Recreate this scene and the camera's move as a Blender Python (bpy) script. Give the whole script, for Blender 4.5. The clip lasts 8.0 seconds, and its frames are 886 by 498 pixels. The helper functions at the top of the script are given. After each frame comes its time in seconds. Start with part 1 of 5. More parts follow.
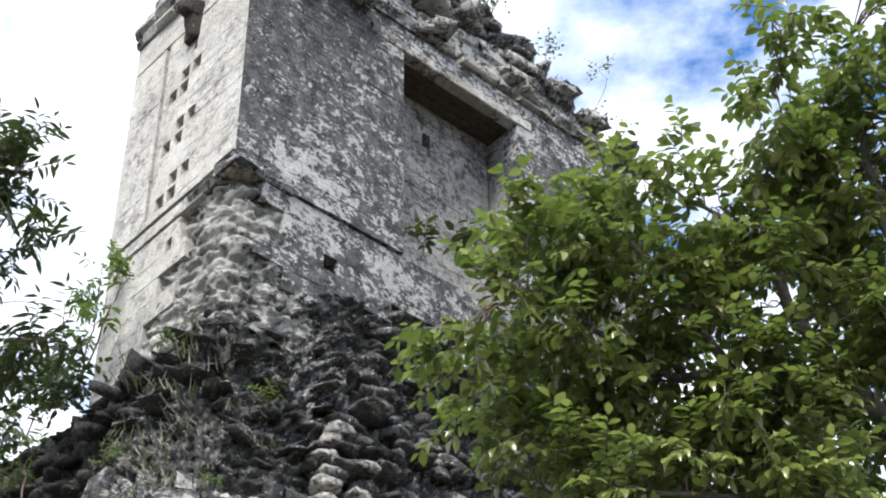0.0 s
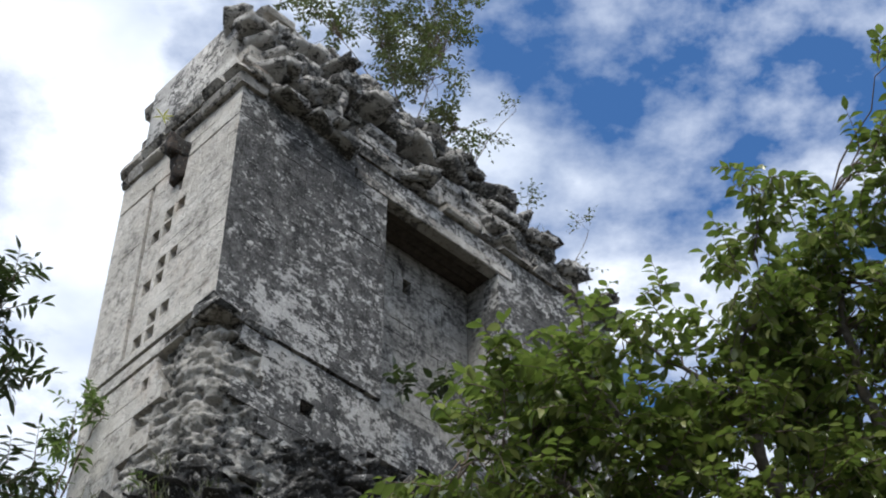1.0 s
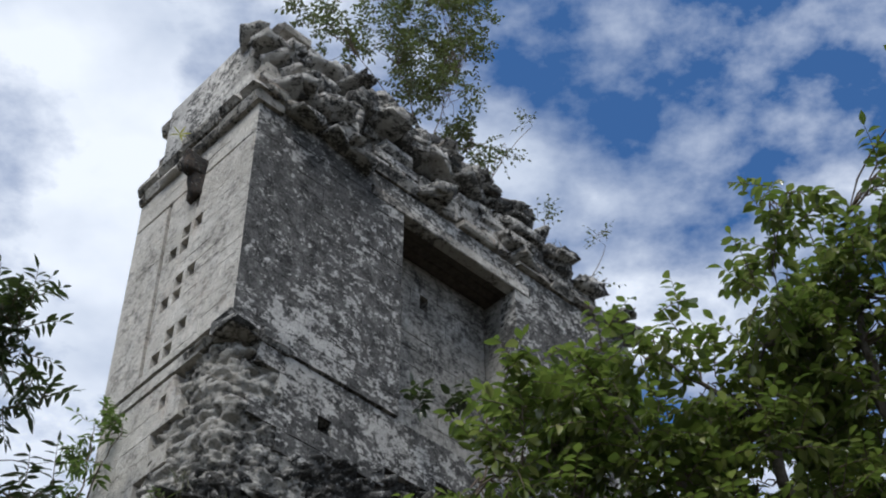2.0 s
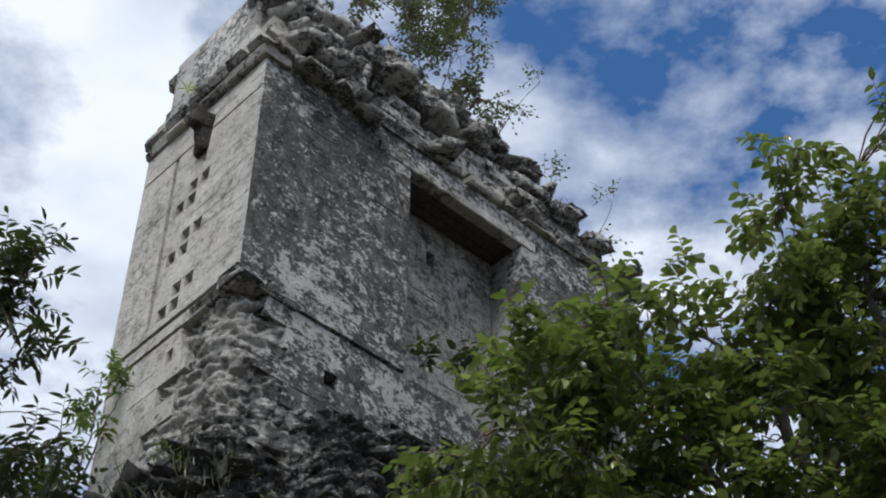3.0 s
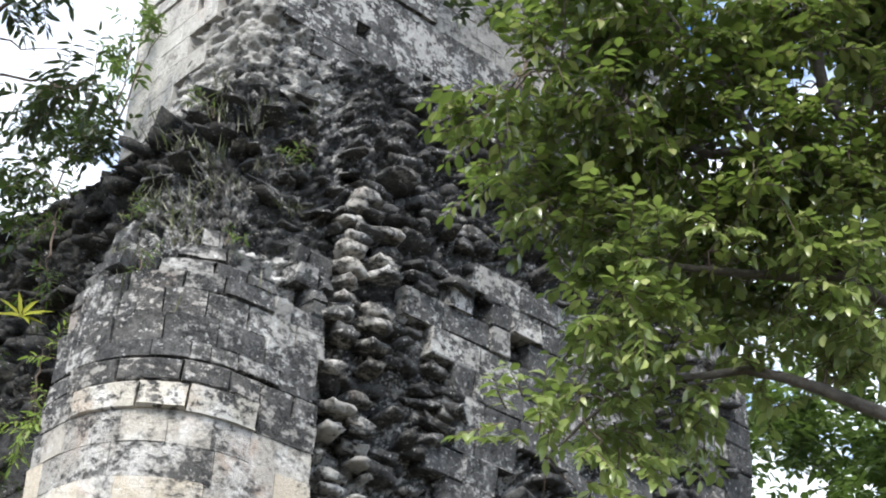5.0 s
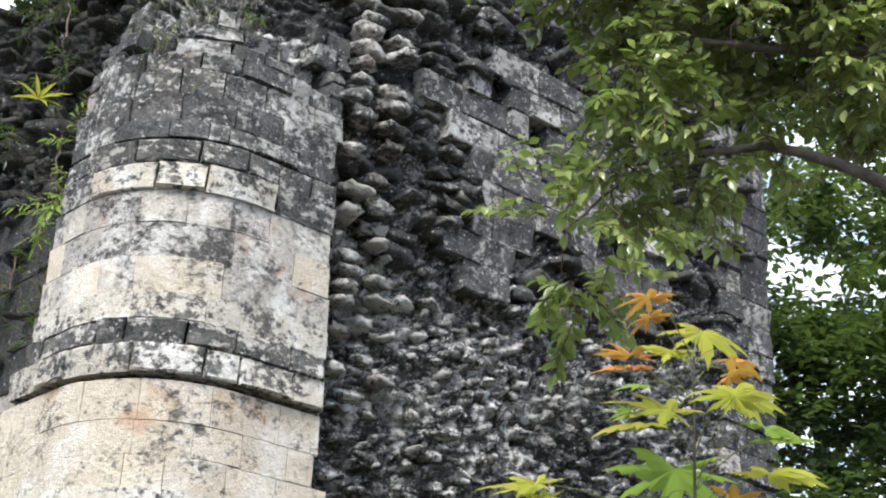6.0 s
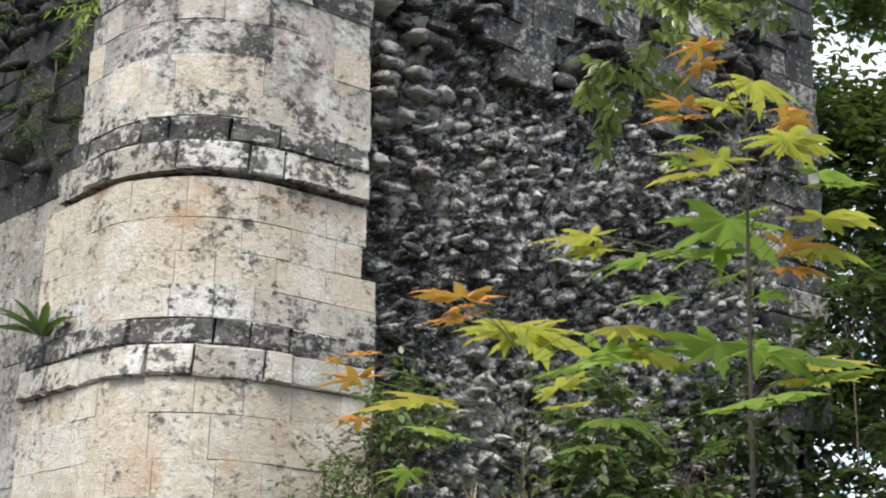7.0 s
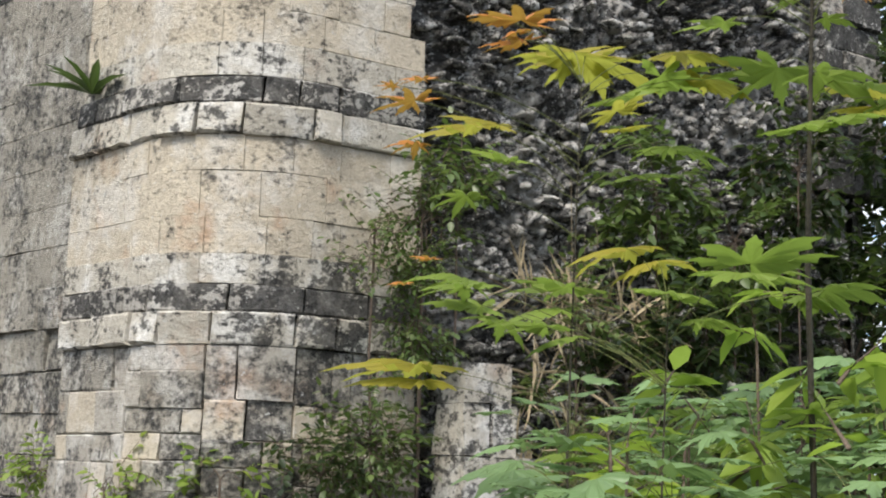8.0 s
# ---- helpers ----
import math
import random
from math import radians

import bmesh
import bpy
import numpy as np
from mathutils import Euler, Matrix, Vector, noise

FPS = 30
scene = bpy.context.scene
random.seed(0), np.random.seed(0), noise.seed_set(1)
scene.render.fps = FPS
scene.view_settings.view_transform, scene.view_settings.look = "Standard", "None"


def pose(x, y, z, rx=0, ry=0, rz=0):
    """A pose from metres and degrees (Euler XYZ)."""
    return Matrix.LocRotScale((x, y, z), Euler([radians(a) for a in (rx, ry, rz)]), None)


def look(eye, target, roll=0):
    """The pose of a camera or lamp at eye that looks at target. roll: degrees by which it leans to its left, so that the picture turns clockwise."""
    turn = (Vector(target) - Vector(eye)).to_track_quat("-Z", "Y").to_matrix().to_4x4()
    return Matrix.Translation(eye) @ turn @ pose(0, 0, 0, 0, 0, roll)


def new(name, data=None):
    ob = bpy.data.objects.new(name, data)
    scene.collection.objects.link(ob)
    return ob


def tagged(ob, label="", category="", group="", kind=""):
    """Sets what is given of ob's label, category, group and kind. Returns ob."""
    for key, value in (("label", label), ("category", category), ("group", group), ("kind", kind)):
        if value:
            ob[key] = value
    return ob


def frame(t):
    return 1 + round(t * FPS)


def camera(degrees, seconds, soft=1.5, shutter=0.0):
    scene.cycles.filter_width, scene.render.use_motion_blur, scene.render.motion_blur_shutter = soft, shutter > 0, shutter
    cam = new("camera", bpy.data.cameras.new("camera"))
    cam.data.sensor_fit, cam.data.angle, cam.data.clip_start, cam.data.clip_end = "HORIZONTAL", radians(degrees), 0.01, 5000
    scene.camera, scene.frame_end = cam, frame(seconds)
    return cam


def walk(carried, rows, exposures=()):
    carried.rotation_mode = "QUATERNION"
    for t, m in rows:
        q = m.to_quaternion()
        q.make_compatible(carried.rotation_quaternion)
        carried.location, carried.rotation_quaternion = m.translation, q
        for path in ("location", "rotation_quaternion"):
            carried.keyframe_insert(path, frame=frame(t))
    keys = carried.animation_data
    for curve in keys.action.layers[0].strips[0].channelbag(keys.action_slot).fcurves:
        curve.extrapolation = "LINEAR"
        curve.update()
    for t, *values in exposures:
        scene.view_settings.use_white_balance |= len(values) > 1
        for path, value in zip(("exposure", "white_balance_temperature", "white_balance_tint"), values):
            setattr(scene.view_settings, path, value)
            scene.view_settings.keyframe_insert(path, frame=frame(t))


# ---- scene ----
PIVOT, ARM = Vector((0.004, -0.340, 1.305)), 0.45          # the shoulder that the held camera tilts about
cam = camera(31.3, 8.0, soft=2.0)
# seconds, bearing (degrees right of y), height above the horizon, lean
ROWS = [
    (0.0, -0.13, 39.28, -1.05),
    (0.3, 0.69, 40.64, -1.38),
    (0.5, 0.64, 41.77, -1.14),
    (0.8, 0.75, 43.23, -0.76),
    (1.0, 0.91, 44.47, -0.16),
    (1.2, 0.65, 44.92, 0.43),
    (1.5, 0.17, 45.08, 0.26),
    (2.8, -0.12, 44.32, 0.33),
    (3.0, -0.24, 43.47, 0.70),
    (3.2, -0.42, 42.31, 1.15),
    (3.5, -0.63, 40.94, 1.09),
    (3.8, -0.53, 39.72, 1.48),
    (4.0, -0.63, 37.99, 1.54),
    (4.2, -0.89, 36.19, 1.85),
    (4.5, -1.11, 34.07, 2.15),
    (4.7, -1.17, 33.04, 2.28),
    (5.8, -1.50, 25.21, 2.53),
    (6.0, -1.61, 23.65, 2.61),
    (6.3, -1.98, 21.50, 2.27),
    (6.5, -2.19, 19.98, 1.97),
    (6.8, -2.65, 17.77, 1.32),
    (7.0, -2.98, 16.27, 1.21),
    (7.3, -3.46, 13.99, 1.10),
    (7.5, -3.83, 12.21, 1.10),
    (7.8, -4.07, 9.65, 1.81),
    (8.0, -4.51, 7.88, 1.85),
]


def aim(az, el):
    a, e = radians(az), radians(el)
    return Vector((math.sin(a) * math.cos(e), math.cos(a) * math.cos(e), math.sin(e)))


walk(cam, [(t, look(PIVOT + ARM * aim(az, el), PIVOT + (ARM + 1) * aim(az, el), lean)) for t, az, el, lean in ROWS],
     exposures=[(0.0, 0.92, 6150, 10), (0.5, 0.55, 6200, 10), (1.0, 0.1, 6100, 10), (1.5, -0.13, 6000, 10), (2.8, -0.25, 6000, 10), (3.0, -0.2, 6050, 10), (3.5, 0.02, 6150, 10), (4.0, 0.45, 6250, 10), (4.5, 0.89, 6150, 10), (4.7, 0.97, 6100, 10),
                (5.8, 0.95, 6050, 10), (6.0, 0.94, 6080, 10), (7.0, 0.58, 6250, 10), (8.0, 0.42, 6450, 10)])

# ---- world and sun ----
SUN_AZ, SUN_EL = 196.0, 53.0
world = bpy.data.worlds.new("sky")
scene.world = world
world.use_nodes = True
wn, wl = world.node_tree.nodes, world.node_tree.links
wn.clear()
w_out = wn.new("ShaderNodeOutputWorld")
sky = wn.new("ShaderNodeTexSky")
sky.sky_type, sky.sun_disc = "NISHITA", False
sky.ozone_density, sky.dust_density = 3.0, 0.3
sky.sun_elevation, sky.sun_rotation = radians(SUN_EL), radians(SUN_AZ)
w_sky = wn.new("ShaderNodeBackground")
w_sky.inputs["Strength"].default_value = 0.14
w_tint = wn.new("ShaderNodeVectorMath")
w_tint.operation = "MULTIPLY"
w_tint.inputs[1].default_value = (0.60, 0.88, 1.10)
wl.new(sky.outputs[0], w_tint.inputs[0])
wl.new(w_tint.outputs[0], w_sky.inputs["Color"])
w_cloud = wn.new("ShaderNodeBackground")
w_coord = wn.new("ShaderNodeTexCoord")
w_sep = wn.new("ShaderNodeSeparateXYZ")
wl.new(w_coord.outputs["Generated"], w_sep.inputs[0])


def wmath(op, a, b):
    n = wn.new("ShaderNodeMath")
    n.operation = op
    for i, v in enumerate((a, b)):
        if isinstance(v, (int, float)):
            n.inputs[i].default_value = v
        else:
            wl.new(v, n.inputs[i])
    return n.outputs[0]


# clouds lie on a flat layer overhead
w_h = wmath("MAXIMUM", w_sep.outputs["Z"], 0.06)
w_xy = wn.new("ShaderNodeCombineXYZ")
wl.new(wmath("DIVIDE", w_sep.outputs["X"], w_h), w_xy.inputs[0])
wl.new(wmath("DIVIDE", w_sep.outputs["Y"], w_h), w_xy.inputs[1])
w_xy.inputs[2].default_value = 5.2
w_n1 = wn.new("ShaderNodeTexNoise")
w_n1.inputs["Scale"].default_value, w_n1.inputs["Detail"].default_value, w_n1.inputs["Roughness"].default_value = 5.2, 11.0, 0.58
wl.new(w_xy.outputs[0], w_n1.inputs["Vector"])
w_mask = wn.new("ShaderNodeMapRange")
w_mask.inputs["From Min"].default_value, w_mask.inputs["From Max"].default_value = 0.37, 0.61
# a gap in the clouds
w_dot = wn.new("ShaderNodeVectorMath")
w_dot.operation = "DOT_PRODUCT"
w_dot.inputs[1].default_value = aim(25, 56)
wl.new(w_coord.outputs["Generated"], w_dot.inputs[0])
w_gap = wn.new("ShaderNodeMapRange")
w_gap.interpolation_type = "SMOOTHSTEP"
w_gap.inputs["From Min"].default_value, w_gap.inputs["From Max"].default_value = math.cos(radians(27)), math.cos(radians(1))
wl.new(w_dot.outputs["Value"], w_gap.inputs["Value"])
wl.new(wmath("ADD", wmath("ADD", w_n1.outputs["Fac"], 0.08), wmath("MULTIPLY", w_gap.outputs[0], -0.17)), w_mask.inputs["Value"])
w_n2 = wn.new("ShaderNodeTexNoise")
w_n2.inputs["Scale"].default_value, w_n2.inputs["Detail"].default_value = 5.0, 6.0
wl.new(w_xy.outputs[0], w_n2.inputs["Vector"])
w_col = wn.new("ShaderNodeValToRGB")
w_col.color_ramp.elements[0].position, w_col.color_ramp.elements[0].color = 0.35, (0.62, 0.67, 0.76, 1)
w_col.color_ramp.elements[1].position, w_col.color_ramp.elements[1].color = 0.62, (0.95, 0.97, 1.0, 1)
wl.new(w_n2.outputs["Fac"], w_col.inputs[0])
wl.new(w_col.outputs[0], w_cloud.inputs["Color"])
w_cloud.inputs["Strength"].default_value = 1.15
w_mix = wn.new("ShaderNodeMixShader")
wl.new(w_mask.outputs[0], w_mix.inputs[0])
wl.new(w_sky.outputs[0], w_mix.inputs[1])
wl.new(w_cloud.outputs[0], w_mix.inputs[2])
wl.new(w_mix.outputs[0], w_out.inputs["Surface"])

sun_data = bpy.data.lights.new("sun", "SUN")
sun_data.energy, sun_data.angle, sun_data.color = 3.7, radians(25), (1.0, 0.93, 0.82)
sun = new("sun", sun_data)
sun.matrix_world = look(20 * aim(SUN_AZ, SUN_EL), (0, 0, 0))


# ---- materials ----
class Nodes:
    """Short hand for building a material's nodes."""

    def __init__(self, name):
        self.mat = bpy.data.materials.new(name)
        self.mat.use_nodes = True
        self.tree = self.mat.node_tree
        self.tree.nodes.clear()
        self.geo = self.add("ShaderNodeNewGeometry")

    def add(self, kind, **values):
        n = self.tree.nodes.new(kind)
        for k, v in values.items():
            self.feed(n, k.replace("_", " "), v)
        return n

    def feed(self, n, key, v):
        if hasattr(v, "links"):
            self.tree.links.new(v, n.inputs[key])
        else:
            n.inputs[key].default_value = v

    def noise(self, scale, detail=6.0, rough=0.6, stretch=None, distort=0.0):
        v = self.geo.outputs["Position"]
        if stretch:
            m = self.add("ShaderNodeVectorMath", Vector=v)
            m.operation = "MULTIPLY"
            m.inputs[1].default_value = stretch
            v = m.outputs[0]
        return self.add("ShaderNodeTexNoise", Vector=v, Scale=scale, Detail=detail, Roughness=rough, Distortion=distort).outputs["Fac"]

    def ramp(self, v, a, b):
        r = self.add("ShaderNodeMapRange", Value=v)
        r.inputs["From Min"].default_value, r.inputs["From Max"].default_value = a, b
        return r.outputs[0]

    def mix(self, f, a, b, blend="MIX"):
        m = self.add("ShaderNodeMix")
        m.data_type, m.blend_type = "RGBA", blend
        for i, v in ((0, f), (6, a), (7, b)):
            if hasattr(v, "links"):
                self.tree.links.new(v, m.inputs[i])
            else:
                m.inputs[i].default_value = v if isinstance(v, (int, float)) else (*v, 1)
        return m.outputs[2]

    def calc(self, op, a, b):
        m = self.add("ShaderNodeMath")
        m.operation = op
        for i, v in enumerate((a, b)):
            if hasattr(v, "links"):
                self.tree.links.new(v, m.inputs[i])
            else:
                m.inputs[i].default_value = v
        return m.outputs[0]

    def random(self, island=False):
        return self.geo.outputs["Random Per Island"] if island else self.add("ShaderNodeObjectInfo").outputs["Random"]

    def bump(self, h, strength, dist):
        return self.add("ShaderNodeBump", Height=h, Strength=strength, Distance=dist).outputs[0]

    def done(self, shader):
        out = self.add("ShaderNodeOutputMaterial")
        self.tree.links.new(shader, out.inputs["Surface"])
        return self.mat


def stone(name, light, mid, black=(0.022, 0.022, 0.022), cover=0.5, soft=0.1, white=0.0, island=False, streak=1.0, warm=0.0, grain=1.0, fleck=0.66):
    """Weathered limestone: light and mid tones, with black lichen over a share 'cover' of it."""
    n = Nodes(name)
    big = n.noise(0.9, 5, 0.6)
    col = n.mix(n.ramp(big, 0.35, 0.65), light, mid)
    rnd = n.random(island)
    col = n.mix(n.calc("MULTIPLY", rnd, 0.3), col, tuple(c * 0.62 for c in mid))
    if warm:
        col = n.mix(n.calc("MULTIPLY", n.ramp(n.noise(1.7, 4), 0.58, 0.68), warm), col, (0.42, 0.22, 0.11))
    if white:
        col = n.mix(n.calc("MULTIPLY", n.ramp(n.noise(2.3, 8, 0.65), 0.50, 0.60), white), col, (0.74, 0.73, 0.70))
    fine = n.noise(26, 6, 0.7)
    col = n.mix(n.calc("MULTIPLY", n.ramp(fine, 0.40, 0.75), 0.55), col, tuple(c * 0.5 for c in mid))
    # lichen: broad patches broken up by small ones
    patch = n.calc("ADD", n.calc("ADD", n.calc("MULTIPLY", n.noise(0.8, 3, 0.5), 0.20), n.calc("MULTIPLY", n.noise(4.2, 7, 0.68, (1, 1, streak)), 0.36)), n.calc("MULTIPLY", n.noise(15.0, 7, 0.72, (1, 1, 1.3)), 0.44))
    edge = 0.5 + (0.5 - cover) * 0.24
    lich = n.ramp(patch, edge - soft * 0.13, edge + soft * 0.13)
    age = n.calc("ADD", n.calc("MULTIPLY", n.ramp(n.noise(6.5, 6, 0.7), 0.35, 0.62), 0.26), 0.74)
    col = n.mix(n.calc("MULTIPLY", lich, age), col, n.mix(n.ramp(n.noise(40, 4, 0.7), 0.42, 0.70), black, tuple(3.6 * c for c in black)))
    spots = n.ramp(n.noise(24, 4, 0.6), fleck, fleck + 0.035)
    col = n.mix(n.calc("MULTIPLY", spots, 0.75), col, (0.56, 0.56, 0.54))
    relief = n.calc("ADD", n.calc("MULTIPLY", n.noise(7, 8, 0.65), 1.0), n.calc("MULTIPLY", n.noise(45, 6, 0.7), 0.45))
    b = n.add("ShaderNodeBsdfPrincipled", Base_Color=col, Roughness=0.93, Normal=n.bump(relief, 0.9 * grain, 0.05))
    b.inputs["Specular IOR Level"].default_value = 0.2
    return n.done(b.outputs[0])


def leafy(name, a, b, c, gloss=0.35, clear=0.35, spec=0.5):
    """Leaves: colour differs from leaf to leaf between three greens; light passes through."""
    n = Nodes(name)
    rnd = n.random(True)
    col = n.mix(n.ramp(rnd, 0.0, 0.6), a, b)
    col = n.mix(n.ramp(rnd, 0.75, 1.0), col, c)
    col = n.mix(n.calc("MULTIPLY", n.ramp(n.noise(2.2, 3), 0.4, 0.7), 0.45), col, tuple(0.45 * x for x in a))
    p = n.add("ShaderNodeBsdfPrincipled", Base_Color=col, Roughness=gloss, Normal=n.bump(n.noise(60, 3), 0.3, 0.004))
    p.inputs["Specular IOR Level"].default_value = spec
    t = n.add("ShaderNodeBsdfTranslucent", Color=n.mix(0.45, col, (0.20, 0.32, 0.05)))
    m = n.add("ShaderNodeMixShader")
    m.inputs[0].default_value = clear
    n.tree.links.new(p.outputs[0], m.inputs[1])
    n.tree.links.new(t.outputs[0], m.inputs[2])
    return n.done(m.outputs[0])


def bark(name, a, b):
    n = Nodes(name)
    col = n.mix(n.ramp(n.noise(14, 6, 0.7), 0.35, 0.65), a, b)
    p = n.add("ShaderNodeBsdfPrincipled", Base_Color=col, Roughness=0.9, Normal=n.bump(n.noise(40, 6), 0.7, 0.02))
    return n.done(p.outputs[0])


M_CREAM = stone("cream_limestone", (0.62, 0.55, 0.435), (0.51, 0.45, 0.36), cover=0.27, soft=0.26, white=0.45, warm=0.55, grain=0.8)
M_ASHEN = stone("ashen_limestone", (0.51, 0.475, 0.41), (0.41, 0.38, 0.335), cover=0.37, soft=0.36, white=0.6, warm=0.45, grain=0.7)
M_CORNICE = stone("whitewashed_cornice", (0.60, 0.56, 0.48), (0.47, 0.435, 0.37), cover=0.41, soft=0.18, white=0.8, warm=0.3, grain=0.8)
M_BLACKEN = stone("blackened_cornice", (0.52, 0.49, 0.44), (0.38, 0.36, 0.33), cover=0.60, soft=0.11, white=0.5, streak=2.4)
M_GREYED = stone("greyed_ashlar", (0.44, 0.42, 0.38), (0.34, 0.32, 0.29), cover=0.47, soft=0.22, white=0.5, warm=0.2)
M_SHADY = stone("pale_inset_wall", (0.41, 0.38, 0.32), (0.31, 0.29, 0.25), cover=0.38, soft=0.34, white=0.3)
M_WORN = stone("worn_grey_limestone", (0.47, 0.43, 0.36), (0.33, 0.31, 0.27), cover=0.46, soft=0.3, white=0.4, warm=0.3)
M_SOOT = stone("sooty_ashlar", (0.46, 0.445, 0.41), (0.30, 0.29, 0.27), cover=0.50, soft=0.16, white=0.6, warm=0.2, fleck=0.645)
M_ROOF = stone("grey_roof_masonry", (0.50, 0.49, 0.465), (0.36, 0.35, 0.335), cover=0.50, soft=0.14, white=0.4, fleck=0.60)
M_LEFT = stone("pale_temple_wall", (0.58, 0.555, 0.51), (0.46, 0.44, 0.40), cover=0.20, soft=0.55, white=0.3, warm=0.15, grain=0.8)
M_RIGHT = stone("mottled_temple_wall", (0.50, 0.495, 0.48), (0.36, 0.355, 0.345), cover=0.63, soft=0.10, white=0.25, streak=1.4)
M_LOWER = stone("bleached_temple_foot", (0.50, 0.49, 0.47), (0.38, 0.375, 0.36), cover=0.56, soft=0.11, white=0.25, streak=1.2)
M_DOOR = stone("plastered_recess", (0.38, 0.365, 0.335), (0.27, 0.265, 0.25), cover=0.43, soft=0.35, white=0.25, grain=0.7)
M_RUBBLE = stone("dark_rubble", (0.54, 0.525, 0.49), (0.34, 0.33, 0.305), cover=0.56, soft=0.12, white=0.5, island=True, fleck=0.585)
M_CORE = stone("rubble_mortar", (0.50, 0.485, 0.455), (0.31, 0.30, 0.285), cover=0.56, soft=0.12, white=0.5, fleck=0.585)
M_UPPER = stone("blackened_rubble", (0.38, 0.37, 0.345), (0.23, 0.225, 0.215), cover=0.71, soft=0.16, white=0.35, fleck=0.63)
M_SLAB = stone("blackened_slabs", (0.38, 0.37, 0.345), (0.22, 0.21, 0.20), cover=0.76, soft=0.14, white=0.35, island=True, fleck=0.63)
# Dark moss, further darkened: the recess's shade is put into this colour.
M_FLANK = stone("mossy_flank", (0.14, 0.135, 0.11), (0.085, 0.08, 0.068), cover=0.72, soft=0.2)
M_JUT = stone("dark_brown_stone", (0.10, 0.075, 0.06), (0.06, 0.05, 0.045), cover=0.55, soft=0.2)
M_PALECORE = stone("pale_mortar", (0.47, 0.455, 0.42), (0.34, 0.33, 0.305), cover=0.38, soft=0.3, white=0.3)
M_TENON = stone("tenon_stone", (0.55, 0.52, 0.46), (0.38, 0.36, 0.33), cover=0.44, soft=0.22, white=0.4)
M_WOOD = bark("old_lintel_timber", (0.04, 0.03, 0.024), (0.085, 0.07, 0.055))
M_SOIL = bark("forest_soil", (0.030, 0.024, 0.016), (0.07, 0.06, 0.032))
M_BARK = bark("grey_bark", (0.07, 0.06, 0.05), (0.15, 0.13, 0.11))
M_TWIG = bark("brown_twig", (0.09, 0.065, 0.05), (0.16, 0.12, 0.09))
M_STEM = bark("dark_green_stem", (0.030, 0.026, 0.018), (0.06, 0.052, 0.034))
M_STALK = bark("green_stalk", (0.10, 0.13, 0.04), (0.16, 0.17, 0.06))
M_DRY = bark("dry_stalk", (0.30, 0.24, 0.15), (0.42, 0.35, 0.23))
M_TREE = leafy("broad_leaf", (0.060, 0.086, 0.022), (0.140, 0.168, 0.038), (0.34, 0.345, 0.13), gloss=0.25, clear=0.40, spec=1.0)
# Brighter copy of the broad leaf: light through low twigs put into its colour.
M_TREE_LIT = leafy("broad_leaf_light_in_colour", (0.15, 0.20, 0.055), (0.26, 0.31, 0.085), (0.46, 0.49, 0.20), gloss=0.28, clear=0.42, spec=0.9)
# Sunlight and shade round the ruin are put into these two leaf colours.
M_BACK = leafy("far_leaf_sun_in_colour", (0.10, 0.15, 0.045), (0.15, 0.21, 0.065), (0.21, 0.27, 0.10), clear=0.42)
M_SHADE = leafy("leaf_shade_in_colour", (0.014, 0.025, 0.011), (0.024, 0.041, 0.017), (0.042, 0.062, 0.024))
M_NARROW = leafy("narrow_dark_leaf", (0.018, 0.028, 0.016), (0.03, 0.042, 0.02), (0.05, 0.065, 0.03), clear=0.15)
M_LOBED = leafy("lobed_green_leaf", (0.20, 0.31, 0.060), (0.28, 0.38, 0.075), (0.38, 0.44, 0.08), gloss=0.45, clear=0.5)
M_YELLOW = leafy("lobed_yellow_leaf", (0.40, 0.46, 0.055), (0.50, 0.42, 0.07), (0.34, 0.46, 0.06), gloss=0.5, clear=0.6)
M_ORANGE = leafy("lobed_orange_leaf", (0.56, 0.19, 0.045), (0.62, 0.25, 0.06), (0.46, 0.11, 0.06), gloss=0.5, clear=0.4)
M_PALEGREEN = leafy("lobed_blue_green_leaf", (0.17, 0.29, 0.12), (0.25, 0.38, 0.17), (0.33, 0.45, 0.22), gloss=0.4, clear=0.4)
M_LIME = leafy("young_lime_leaf", (0.28, 0.40, 0.05), (0.32, 0.46, 0.06), (0.38, 0.48, 0.08), gloss=0.45, clear=0.5)
M_BUSH = leafy("roof_bush_leaf", (0.062, 0.062, 0.034), (0.10, 0.098, 0.052), (0.18, 0.165, 0.095), clear=0.28)
M_VINE = leafy("creeper_leaf", (0.07, 0.115, 0.035), (0.115, 0.17, 0.05), (0.19, 0.24, 0.08), clear=0.35)
M_AGAVE = leafy("agave_leaf", (0.05, 0.10, 0.03), (0.08, 0.14, 0.04), (0.10, 0.16, 0.05), clear=0.2)

# ---- mesh helpers ----
TURN = pose(0, 0, 0, 0, 0, 43.0)          # the tower's own axes: x along one face, y along the other
rng = np.random.default_rng(7)


def from_arrays(name, verts, faces, material, smooth=False):
    me = bpy.data.meshes.new(name)
    me.from_pydata([tuple(v) for v in verts], [], faces)
    me.materials.append(material)
    if smooth:
        me.shade_smooth()
    me.update()
    return me


